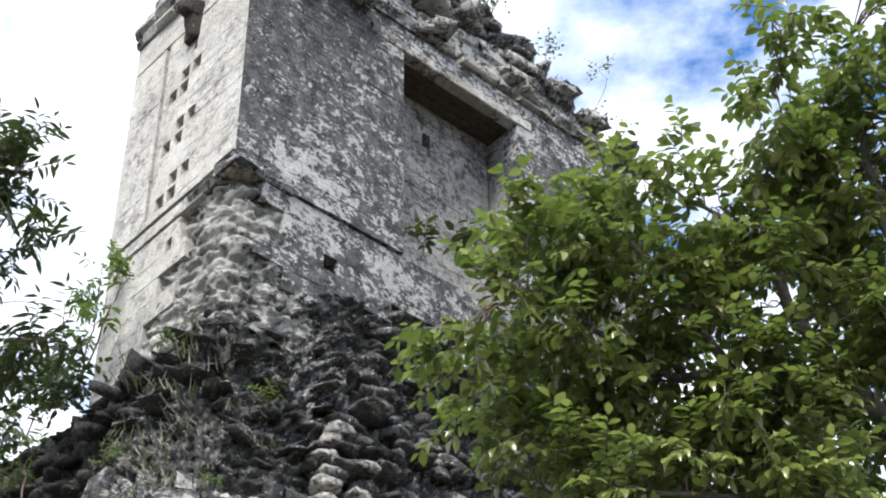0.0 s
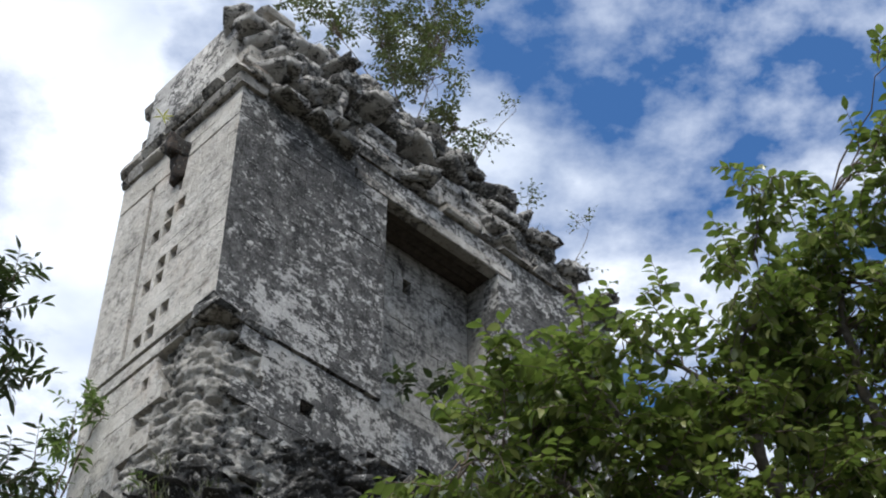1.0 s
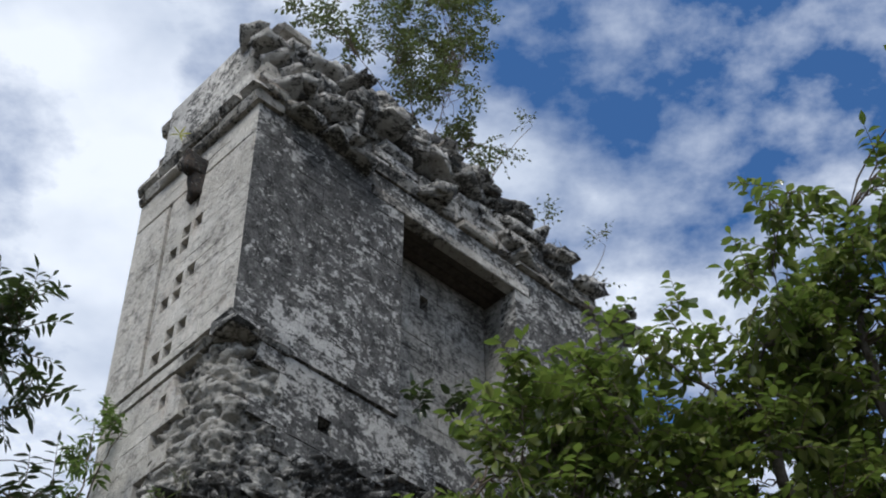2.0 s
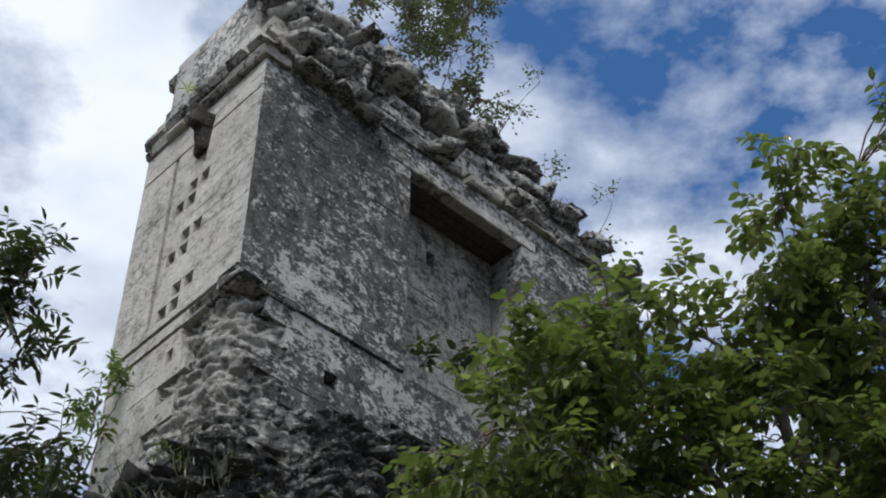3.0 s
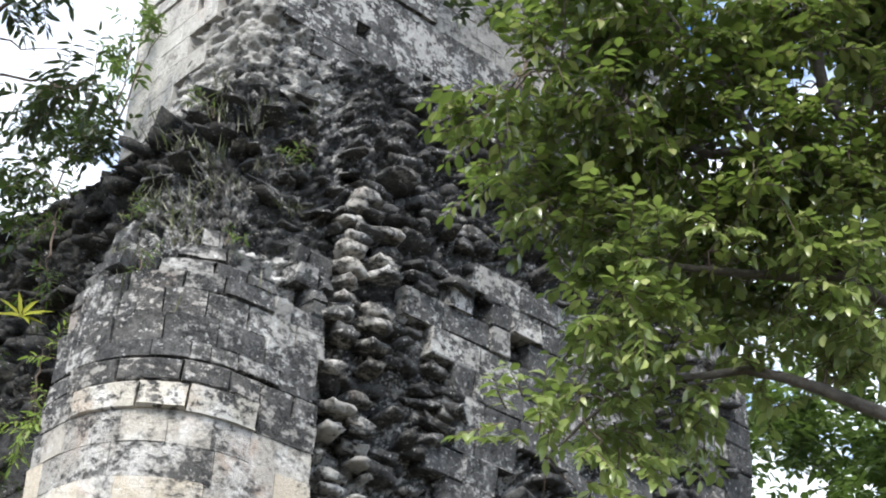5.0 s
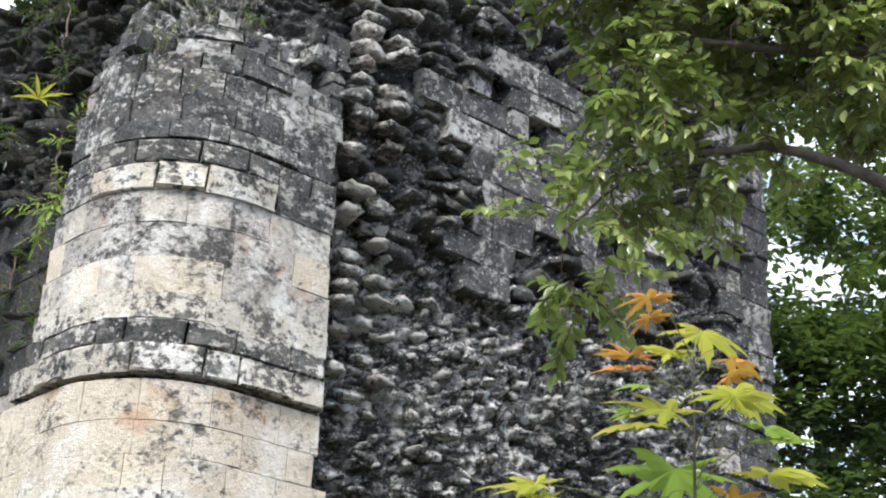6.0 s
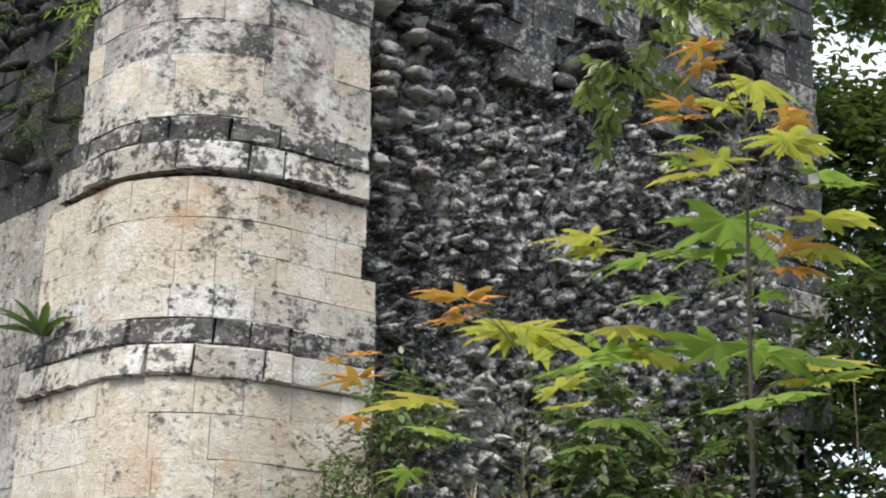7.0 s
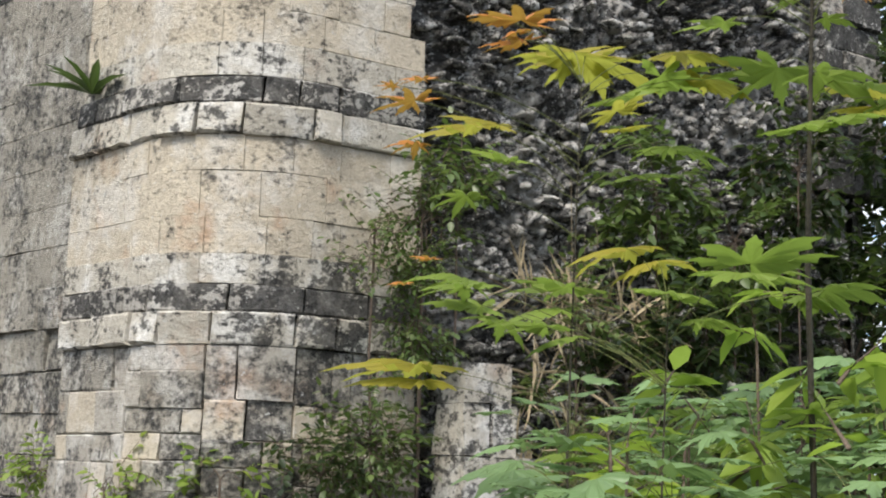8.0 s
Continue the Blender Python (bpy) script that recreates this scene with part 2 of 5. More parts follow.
def tri_mesh(name, verts, tris, material, smooth=True):
    """A mesh from arrays of points and triangles."""
    me = bpy.data.meshes.new(name)
    verts, tris = np.asarray(verts, np.float32), np.asarray(tris, np.int32)
    me.vertices.add(len(verts))
    me.vertices.foreach_set("co", verts.ravel())
    me.loops.add(tris.size)
    me.loops.foreach_set("vertex_index", tris.ravel())
    me.polygons.add(len(tris))
    me.polygons.foreach_set("loop_start", np.arange(0, tris.size, 3, dtype=np.int32))
    me.polygons.foreach_set("loop_total", np.full(len(tris), 3, np.int32))
    me.materials.append(material)
    me.update(calc_edges=True)
    if smooth:
        me.shade_smooth()
    return me


def hang(name, me, parent=None, label="", kind=""):
    ob = new(name, me)
    if parent:
        ob.parent = parent
    return tagged(ob, label, kind=kind)


def base(name, m, label, category, group="", kind=""):
    ob = new(name)
    ob.empty_display_size = 0.2
    ob.matrix_world = m
    return tagged(ob, label, category, group, kind)


class Heap:
    """Gathers many transformed copies of small shapes into one mesh."""

    def __init__(self):
        self.v, self.f, self.n = [], [], 0

    def put(self, verts, tris):
        self.v.append(verts)
        self.f.append(tris + self.n)
        self.n += len(verts)

    def mesh(self, name, material, smooth=True):
        return tri_mesh(name, np.concatenate(self.v), np.concatenate(self.f), material, smooth)


def ball(level):
    bm = bmesh.new()
    bmesh.ops.create_icosphere(bm, subdivisions=level, radius=1)
    v = np.array([p.co[:] for p in bm.verts])
    f = np.array([[p.index for p in q.verts] for q in bm.faces], np.int32)
    bm.free()
    return v, f


def rock_shapes(count, points, seed, square=0.6):
    """Angular broken stones of half size one: hulls of scattered points."""
    gen = np.random.default_rng(seed)
    out = []
    for k in range(count):
        p = gen.normal(0, 1, (points, 3))
        p /= np.linalg.norm(p, axis=1)[:, None]
        p = np.sign(p) * np.abs(p) ** square * gen.uniform(0.85, 1.05, (points, 1))
        bm = bmesh.new()
        for q in p:
            bm.verts.new(q)
        hull = bmesh.ops.convex_hull(bm, input=bm.verts)
        bmesh.ops.delete(bm, geom=list({g for g in hull["geom_interior"] if isinstance(g, bmesh.types.BMVert)}), context="VERTS")
        bmesh.ops.triangulate(bm, faces=bm.faces)
        bm.verts.index_update()
        out.append((np.array([v.co[:] for v in bm.verts]), np.array([[v.index for v in f.verts] for f in bm.faces], np.int32)))
        bm.free()
    return out


def craggy(count, seed):
    """Finer stones with a broken, layered surface."""
    v0, f = ball(3)
    out = []
    for k in range(count):
        off = Vector((seed * 7.1 + k * 3.7, k * 1.9, 0.3))
        v = np.sign(v0) * np.abs(v0) ** 0.55
        d = np.array([0.30 * noise.noise(Vector(p) * 1.2 + off) + 0.22 * abs(noise.noise(Vector(p) * 2.6 + off)) + 0.12 * noise.noise(Vector(p) * 6.0 + off) for p in v0])
        v = v * (1 + d)[:, None]
        v[:, 2] += 0.10 * np.round(2.5 * v[:, 2])
        out.append((v, f))
    return out


def slab_shapes(count, seed):
    """Flat worn slabs of half size one: rounded boxes with dented faces."""
    gen = np.random.default_rng(seed)
    out = []
    for k in range(count):
        bm = bmesh.new()
        bmesh.ops.create_cube(bm, size=2.0)
        bmesh.ops.subdivide_edges(bm, edges=bm.edges, cuts=2, use_grid_fill=True)
        shift = Vector(gen.uniform(-50, 50, 3))
        lean = gen.uniform(-0.25, 0.25, 4)
        for v in bm.verts:
            c = v.co
            r = sum(abs(a) ** 9 for a in c) ** (1 / 9)
            q = c / r
            q = q * (1.0 + 0.34 * noise.noise(q * 1.3 + shift)) + 0.24 * noise.noise_vector(q * 2.6 + shift)
            v.co = Vector((q.x * (1 + lean[0] * q.z), q.y, q.z * (1 + lean[1] * q.x) + lean[2] * 0.6 * q.x))
        bmesh.ops.triangulate(bm, faces=bm.faces)
        bm.verts.index_update()
        out.append((np.array([v.co[:] for v in bm.verts]), np.array([[v.index for v in f.verts] for f in bm.faces], np.int32)))
        bm.free()
    return out


ROCKS = rock_shapes(30, 11, 3, 0.7)
SLABS = slab_shapes(14, 5)
FINE_ROCKS = craggy(10, 2)


def turn_matrix(rx, ry, rz):
    return np.array(Euler((rx, ry, rz)).to_matrix())


def tube(path, radii, sides=6):
    """Points and triangles of a tapered tube along a path."""
    path = [Vector(p) for p in path]
    vs, fs = [], []
    for i, p in enumerate(path):
        d = (path[min(i + 1, len(path) - 1)] - path[max(i - 1, 0)]).normalized()
        a = d.orthogonal().normalized()
        b = d.cross(a)
        for k in range(sides):
            w = 2 * math.pi * k / sides
            vs.append(p + radii[i] * (math.cos(w) * a + math.sin(w) * b))
    for i in range(len(path) - 1):
        for k in range(sides):
            q, r = i * sides + k, i * sides + (k + 1) % sides
            fs += [(q, r, r + sides), (q, r + sides, q + sides)]
    return np.array([v[:] for v in vs]), np.array(fs, np.int32)


def bend(a, b, sag, steps, wob=0.0):
    """A curved way from a to b that bows by sag upwards and wobbles."""
    a, b = Vector(a), Vector(b)
    pts = []
    for i in range(steps + 1):
        t = i / steps
        p = a.lerp(b, t) + Vector((0, 0, sag * 4 * t * (1 - t)))
        if 0 < i < steps and wob:
            p += wob * Vector(rng.uniform(-1, 1, 3))
        pts.append(p)
    return pts

# ---- ground ----
def ground_height(x, y):
    return 0.35 * noise.noise(Vector((x * 0.21, y * 0.21, 0.5))) - 0.25


def make_ground():
    edges = [0.0]
    while edges[-1] < 1500:
        edges.append(edges[-1] + 0.6 + 0.16 * edges[-1])
    axis = sorted({-e for e in edges} | set(edges))
    n = len(axis)
    vs = [(x, y, ground_height(x, y)) for y in axis for x in axis]
    fs = [(j * n + i, j * n + i + 1, (j + 1) * n + i + 1, (j + 1) * n + i) for j in range(n - 1) for i in range(n - 1)]
    return tagged(hang("ground", from_arrays("ground", vs, fs, M_SOIL, True)), "brown forest soil round the ruin", "ground", kind="structure")


make_ground()

# ---- the tower ----
CX, CY, ROUND = 5.05, 8.83, 0.90          # the corner of the lower body, and its rounding
TX, TY = 6.03, 9.35                       # the corner of the temple on top
BREAK = 6.66                              # where the facing of the pier breaks off
JAMB = 10.75                              # where the pier steps back to the inset wall
ORIGIN = Vector((CX, CY, 0))
tower = base("ruined_tower", TURN @ Matrix.Translation(ORIGIN), "tall ruined limestone tower with rounded corner and temple on top", "tower")


def own(p):
    return (p[0] - CX, p[1] - CY, p[2])


def along(s, cx, cy, r):
    """The plan of a rounded corner: s = 0 in the middle of the rounding, positive along the x face, negative along the y face."""
    h = r * math.pi / 4
    if s > h:
        return cx + r + (s - h), cy, 0.0, -1.0
    if s < -h:
        return cx, cy + r + (-s - h), -1.0, 0.0
    a = math.pi * 1.25 + s / r
    return cx + r + r * math.cos(a), cy + r + r * math.sin(a), math.cos(a), math.sin(a)


def s_of_x(x, cx, r):
    return (x - cx - r) + r * math.pi / 4


def s_of_y(y, cy, r):
    return -((y - cy - r) + r * math.pi / 4)


def block_mesh(name, way, s0, s1, z0, z1, out, depth, material, segs=1, chip=0.010, jit=0.006):
    """A dressed stone that follows the plan 'way' from s0 to s1, with broken arrises."""
    vs, fs = [], []
    k = segs + 1
    o = out + rng.uniform(-jit, jit)
    tilt = rng.uniform(-jit, jit)
    for i in range(k):
        s = s0 + (s1 - s0) * i / segs
        x, y, nx, ny = way(s)
        se = s + (chip if i == 0 else -chip if i == segs else 0)
        xf, yf, fx, fy = way(se)
        wob = rng.uniform(-0.5, 0.5, 4) * chip
        ring = [(x - nx * depth, y - ny * depth, z0), (x + nx * (o - chip), y + ny * (o - chip), z0 + wob[0] * 0.4),
                (xf + fx * (o + tilt), yf + fy * (o + tilt), z0 + chip + wob[1]), (xf + fx * (o - tilt), yf + fy * (o - tilt), z1 - chip + wob[2]),
                (x + nx * (o - chip), y + ny * (o - chip), z1 + wob[3] * 0.4), (x - nx * depth, y - ny * depth, z1)]
        vs += [own(p) for p in ring]
    for i in range(segs):
        for j in range(5):
            a, b = i * 6 + j, i * 6 + j + 1
            fs.append((a, a + 6, b + 6, b))
    fs.append((0, 1, 2, 3, 4, 5))
    e = segs * 6
    fs.append((e + 5, e + 4, e + 3, e + 2, e + 1, e))
    return from_arrays(name, vs, fs, material)


def lay_course(parent, way, s0, s1, z0, z1, out, pick, width, depth=0.16, curved=True, skip=None, chip=0.010, jit=0.006, name="block"):
    """A course of stones from s0 to s1, each its own piece."""
    s = s0 - rng.uniform(0, width * 0.6)
    while s < s1 - 0.05:
        e = s + width * rng.uniform(0.5, 1.55)
        if s1 - e < width * 0.35:
            e = s1
        a, b = max(s, s0), min(e, s1)
        if b - a > 0.04 and not (skip and skip((a + b) / 2, (z0 + z1) / 2)):
            g = rng.uniform(0.0004, 0.0014)
            lo, hi = z0 + g + rng.uniform(-0.004, 0.004), z1 - g + rng.uniform(-0.004, 0.004)
            me = block_mesh(name, way, a + g, b - g, lo, hi, out, depth, pick(), max(1, math.ceil((b - a) / 0.11)) if curved else 1, chip, jit)
            hang(name, me, parent)
        s = e


# the rounded pier: cornices part it into tiers 1.4 m high
pier = base("corner_pier", Matrix.Identity(4), "", "")
pier.parent = tower
pier["label"] = "rounded corner pier of cream ashlar with blackened cornice bands"
CORNICES = (0.72, 2.12, 3.52, 4.96, 6.35)


def pier_way(s):
    return along(s, CX, CY, ROUND)


S_LEFT, S_RIGHT = s_of_y(JAMB, CY, ROUND), s_of_x(BREAK, CX, ROUND)


def jamb_at(z):
    """How far the pier reaches along its shaded side: each tier is narrower than the one below."""
    return float(np.interp(z, [2.2, 3.6, 3.95, 4.9, 5.2, 6.2, 6.5, 7.0, 7.8, 9.0], [10.82, 10.80, 10.66, 10.63, 10.26, 10.16, 10.06, 10.06, 9.92, 9.86]))


def left_end(z):
    return s_of_y(jamb_at(z), CY, ROUND)


S_SHADE = left_end(9.0)


def choose(*pairs):
    mats, weights = zip(*pairs)
    w = np.array(weights) / sum(weights)
    return lambda: mats[rng.choice(len(mats), p=w)]


def ragged_right(z):
    return S_RIGHT + 0.10 * noise.noise(Vector((0, 0, z * 1.7))) + (0.12 if z < 4.4 else 0.0)


for i, z in enumerate(CORNICES):
    tall = 1.40 if i < 4 else 0.42
    m1, m2, m3 = 0.62 + rng.uniform(-0.03, 0.03), 0.87 + rng.uniform(-0.04, 0.04), 1.13 + rng.uniform(-0.04, 0.04)
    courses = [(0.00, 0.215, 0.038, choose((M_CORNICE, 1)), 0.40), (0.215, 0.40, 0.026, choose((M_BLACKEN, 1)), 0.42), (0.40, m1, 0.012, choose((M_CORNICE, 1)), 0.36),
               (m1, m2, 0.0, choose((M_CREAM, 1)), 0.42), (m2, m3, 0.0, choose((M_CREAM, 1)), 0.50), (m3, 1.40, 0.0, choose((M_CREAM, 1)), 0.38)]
    for a, b, out, pick, width in courses:
        if b > tall or i == 0:
            continue
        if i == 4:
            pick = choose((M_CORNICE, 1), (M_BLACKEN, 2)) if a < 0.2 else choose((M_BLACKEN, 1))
        if i == 3 and a >= m1:
            pick = choose((M_ASHEN, 4), (M_CREAM, 1), (M_GREYED, 1)) if a > 0.8 else choose((M_ASHEN, 3), (M_CREAM, 1))
        zc = z + (a + b) / 2
        lay_course(pier, pier_way, left_end(zc), ragged_right(zc), z + a, z + b, out, pick, width, depth=0.2,
                   chip=0.016 if out > 0.02 else 0.002, jit=0.016 if out > 0.02 else 0.003)


# the worn base below the lowest cornice: uneven courses that do not run through
edges = [left_end(1.4), -0.75, -0.05, 0.55, 1.0, ragged_right(1.4)]
for a, b in zip(edges, edges[1:]):
    z = 0.5
    while z < 2.11:
        top_z = z + rng.uniform(0.15, 0.36)
        if 2.12 - top_z < 0.13:
            top_z = 2.118
        lay_course(pier, pier_way, a, b, z, top_z, 0.05 if 0.95 < z < 1.2 else rng.uniform(-0.01, 0.012), choose((M_ASHEN, 2), (M_CREAM, 1), (M_WORN, 2)), 0.36, depth=0.2, chip=0.011, jit=0.012)
        z = top_z


# the core: rough masonry behind the facing, all the way round
def core_plan(z):
    """Corner and rounding of the core at a height."""
    t = min(1, max(0, (z - 7.25) / 2.85))
    u = t * t * (3 - 2 * t)
    return CX + 0.14 + u * (TX - CX - 0.16), CY + 0.14 + u * (TY - CY - 0.16), ROUND * (1 - u) + 0.30 * u


def stone_relief(p, size, flat, plateau=0.0):
    """Height of a surface of stones bedded in mortar: rounded tops, dark seams, each stone at its own depth."""
    q = Vector((p.x / size, p.y / size, p.z / (size * flat)))
    q += 0.35 * Vector((noise.noise(p * 2.3), noise.noise(p * 2.9), noise.noise(p * 3.7)))
    d, pts = noise.voronoi(q)
    e = min(1.0, (d[1] - d[0]) * 2.0)
    return size * (0.55 * (math.sqrt(e) * (1 - plateau) + min(1.0, e * 2.4) * plateau) + 0.60 * noise.cell(pts[0] * 9.7) + 0.34 * (q.z - pts[0].z) * e) - 0.045 * abs(noise.noise(Vector((p.x * 7, p.y * 7, p.z * 17))))


def core_plain(s, z):
    """The core's face without its stones."""
    cx, cy, r = core_plan(z - 0.22 - 0.34 * min(2.6, max(0.0, s - 0.8)) if s > 0.8 else z - 0.22 * max(0.0, s) / 0.8)
    x, y, nx, ny = along(s, cx, cy, r)
    hollow = 0.0
    if z > 9.9:                                        # slips behind the temple's faces
        hollow += 0.35 * min(1, max(0, (z - 10.05 - 0.22 * min(1.0, max(0.0, s) / 0.8) - 0.34 * min(2.9, max(0.0, x - TX))) / 0.10))
    edge = ragged_right(z) - 0.02
    if s > edge:                                       # stripped face beside the pier
        hollow += 0.10 * min(1, (s - edge) / 0.15) * min(1, max(0, (9.4 - z)))
    end = left_end(z) + 0.02
    if s < end:                                        # inset wall behind the jamb
        hollow += 0.45 * min(1, (end - s) / (0.05 if z < 6.6 else 0.3)) * min(1, max(0, (9.6 - z) / 1.6))
    p = Vector((x, y, z))
    d = 0.12 * noise.noise(p * 0.9) + 0.06 * noise.noise(p * 2.6) - hollow - 0.03
    return x, y, nx, ny, d, p


def core_point(s, z):
    x, y, nx, ny, d, p = core_plain(s, z)
    return x + nx * d, y + ny * d, nx, ny


def make_core():
    ss = np.concatenate([np.arange(s_of_y(16.0, CY, ROUND), S_LEFT - 1.2, 0.07), np.arange(S_LEFT - 1.2, s_of_x(11.9, CX, ROUND), 0.023)])
    zs = np.arange(-0.6, 11.0, 0.023)
    top = len(zs)
    vs = []
    for z in zs:
        for s in ss:
            zz = z
            # the body behind the temple ends lower, sloping off
            if s < S_LEFT - 0.2:
                zz = min(z, 10.15 + 0.20 * (S_LEFT - s) + 0.25 * noise.noise(Vector((s * 1.5, 0, 0))))
            x, y, nx, ny, d, p = core_plain(s, zz)
            if left_end(zz) < s < S_RIGHT - 0.1 and zz < 7.5 or s < left_end(zz) and zz < 5.5:
                d -= 0.05
            else:
                big = 0.5 + 0.5 * noise.noise(p * 0.7)
                d += stone_relief(p, 0.07 + 0.12 * big if zz < 8.5 else 0.13 + 0.08 * big, 0.66 if zz < 6.8 else 0.40, 0.0 if zz < 6.8 else 0.7) * (1.0 if zz < 6.8 else 0.72) + 0.025 * noise.noise(p * 13) + 0.035 * noise.noise(Vector((p.x * 2.5, p.y * 2.5, p.z * 13))) - 0.10
            if S_LEFT < s < S_RIGHT and 7.5 <= zz < 8.6:   # worn smoother where thin courses are left
                d -= 0.04 * min(1.0, (8.6 - zz) / 1.1)
            vs.append(own((x + nx * d, y + ny * d, zz)))
    n = len(ss)
    quads = [(j * n + i, j * n + i + 1, (j + 1) * n + i + 1, (j + 1) * n + i) for j in range(top - 1) for i in range(n - 1)]
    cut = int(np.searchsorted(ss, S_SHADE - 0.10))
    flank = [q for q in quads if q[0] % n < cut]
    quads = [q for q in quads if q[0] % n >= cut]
    high = int((8.1 + 0.6) / 0.023)
    edge = len(ss) - cut
    upper = from_arrays("blackened_rubble", [vs[j * n + i] for j in range(high, top) for i in range(cut, n)],
                        [(j * edge + i, j * edge + i + 1, (j + 1) * edge + i + 1, (j + 1) * edge + i) for j in range(top - high - 1) for i in range(edge - 1)], M_UPPER, True)
    hang("blackened_rubble", upper, tower, "rubble blackened by lichen under the temple")
    quads = [q for q in quads if q[0] // n < high]
    # far sides and top close the body
    k = len(vs)
    vs += [own(p) for p in ((14.5, 16.0, -0.6), (14.5, 16.0, 11.0), (12.6, 9.4, -0.6), (12.6, 9.4, 11.0))]
    quads += [(n - 1, k + 2, k + 3, top * n - 1), (k + 2, k, k + 1, k + 3), (k, 0, (top - 1) * n, k + 1)]
    quads.append(tuple(range((top - 1) * n, top * n)) + (k + 3, k + 1))
    # the flank's colour holds moss and the shade of the recess
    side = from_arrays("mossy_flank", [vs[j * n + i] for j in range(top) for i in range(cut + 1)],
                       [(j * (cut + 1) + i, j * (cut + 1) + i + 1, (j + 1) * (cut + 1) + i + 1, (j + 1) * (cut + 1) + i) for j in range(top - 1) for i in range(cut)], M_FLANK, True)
    hang("mossy_flank", side, tower, "mossy rubble flank of the tower, recess shade in its colour")
    return hang("rubble_core", from_arrays("rubble_core", vs, quads, M_CORE, True), tower, "dark rubble core with old mortar")


make_core()


# ---- loose and stripped stones of the core ----
def rubble_band(heap, spot, s_range, z_range, size, shapes, flat=0.5, out=0.0, thin=1.0, keep=None, pieces=None):
    """Rough stones in wavering courses. spot(s, z) gives the place and outward way; pieces: a parent that takes singles."""
    z = z_range[0]
    while z < z_range[1]:
        h = size * flat * rng.uniform(0.7, 1.3)
        s = s_range[0] + rng.uniform(0, size)
        while s < s_range[1]:
            w = size * rng.uniform(0.45, 1.55)
            zz = z + rng.normal(0, 0.03) + 0.12 * noise.noise(Vector((s * 0.8, 3.0, z * 0.3)))
            if rng.random() < thin and not (keep and not keep(s, zz)):
                x, y, nx, ny = spot(s, zz)
                v, f = shapes[rng.integers(len(shapes))]
                big = rng.uniform(0.8, 1.25)
                half = np.array([w * 0.52, size * rng.uniform(0.4, 0.9), h * 0.55 * big])
                m = turn_matrix(rng.normal(0, 0.16), rng.normal(0, 0.20), math.atan2(ny, nx) + math.pi / 2 + rng.normal(0, 0.3))
                d = out + rng.normal(-0.1, 0.28) * size
                spot_at = own((x + nx * d, y + ny * d, zz))
                if pieces and pieces.wants(s, zz):
                    pieces.add(v, f, m, half, spot_at)
                else:
                    heap.put((v * half) @ m.T + np.array(spot_at), f)
            s += w * 0.92
        z += h * 0.9


class Singles:
    """Takes the stones of one stretch of the wall as pieces of their own, on shared meshes."""

    def __init__(self, name, label, material, s0, s1, z0, z1, limit=300):
        self.top = hang(name, None, tower, label)
        self.name, self.material, self.span, self.left, self.shared = "stone", material, (s0, s1, z0, z1), limit, {}

    def wants(self, s, z):
        s0, s1, z0, z1 = self.span
        return self.left > 0 and s0 < s < s1 and z0 < z < z1

    def add(self, v, f, m, half, at):
        if id(v) not in self.shared:
            self.shared[id(v)] = tri_mesh("stone", v, f, self.material, False)
        ob = hang("stone", self.shared[id(v)], self.top)
        ob.matrix_basis = Matrix.Translation(at) @ Matrix(m.tolist()).to_4x4() @ Matrix.Diagonal((*half, 1.0))
        self.left -= 1


def face_stone(s, z):
    return 6.85 + 0.7 * noise.noise(Vector((s * 1.1, 1.0, 2.0))) < z < 8.9 and 2.85 + 0.5 * noise.noise(Vector((z * 1.4, 4.0, 2.0))) < s < 5.6 and noise.noise(Vector((s * 2.3, z * 2.1, 7.0))) > -0.42


stripped = Heap()
rubble_band(stripped, core_point, (S_RIGHT + 0.05, s_of_x(11.9, CX, ROUND)), (0.2, 6.6), 0.155, ROCKS, 0.62, -0.01, thin=0.34, keep=lambda s, z: s > ragged_right(z) + 0.02,
            pieces=Singles("stripped_wall", "stripped wall of rough stones beside the pier", M_RUBBLE, S_RIGHT, S_RIGHT + 2.2, 3.0, 6.6))
slabs = Heap()
rubble_band(slabs, core_point, (S_RIGHT + 0.05, s_of_x(11.9, CX, ROUND)), (6.6, 10.9), 0.22, SLABS, 0.30, -0.02, thin=0.22, keep=lambda s, z: not face_stone(s, z) and z < 10.2 + 0.33 * min(2.6, max(0, s - 0.8)))
rubble_band(slabs, core_point, (S_SHADE, S_RIGHT + 0.05), (8.5, 10.0), 0.24, ROCKS, 0.27, 0.0, thin=0.2, pieces=Singles("broken_shoulder", "blackened slabs of the broken shoulder", M_SLAB, S_LEFT, S_RIGHT + 0.1, 7.6, 10.0))
hang("slab_rubble", slabs.mesh("slab_rubble", M_SLAB, False), tower, "blackened broken slabs", "stuff")
flank_stones = Heap()
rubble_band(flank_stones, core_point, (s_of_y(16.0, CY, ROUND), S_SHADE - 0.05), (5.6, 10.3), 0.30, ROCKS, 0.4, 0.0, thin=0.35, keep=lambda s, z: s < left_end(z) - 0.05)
hang("flank_rubble", flank_stones.mesh("flank_rubble", M_FLANK, False), tower, "mossy rubble stones with recess shade in their colour", "stuff")
hang("rubble", stripped.mesh("rubble", M_RUBBLE, False), tower, "coarse dark rubble stones set in rough courses", "stuff")

def pale_spot(s, z):
    t = (11.7 - z) / 1.7
    x, y, nx, ny = along(s, TX + 0.02, TY + 0.02, 0.28)
    d = -0.04 + 0.06 * t
    return x + nx * d, y + ny * d, nx, ny


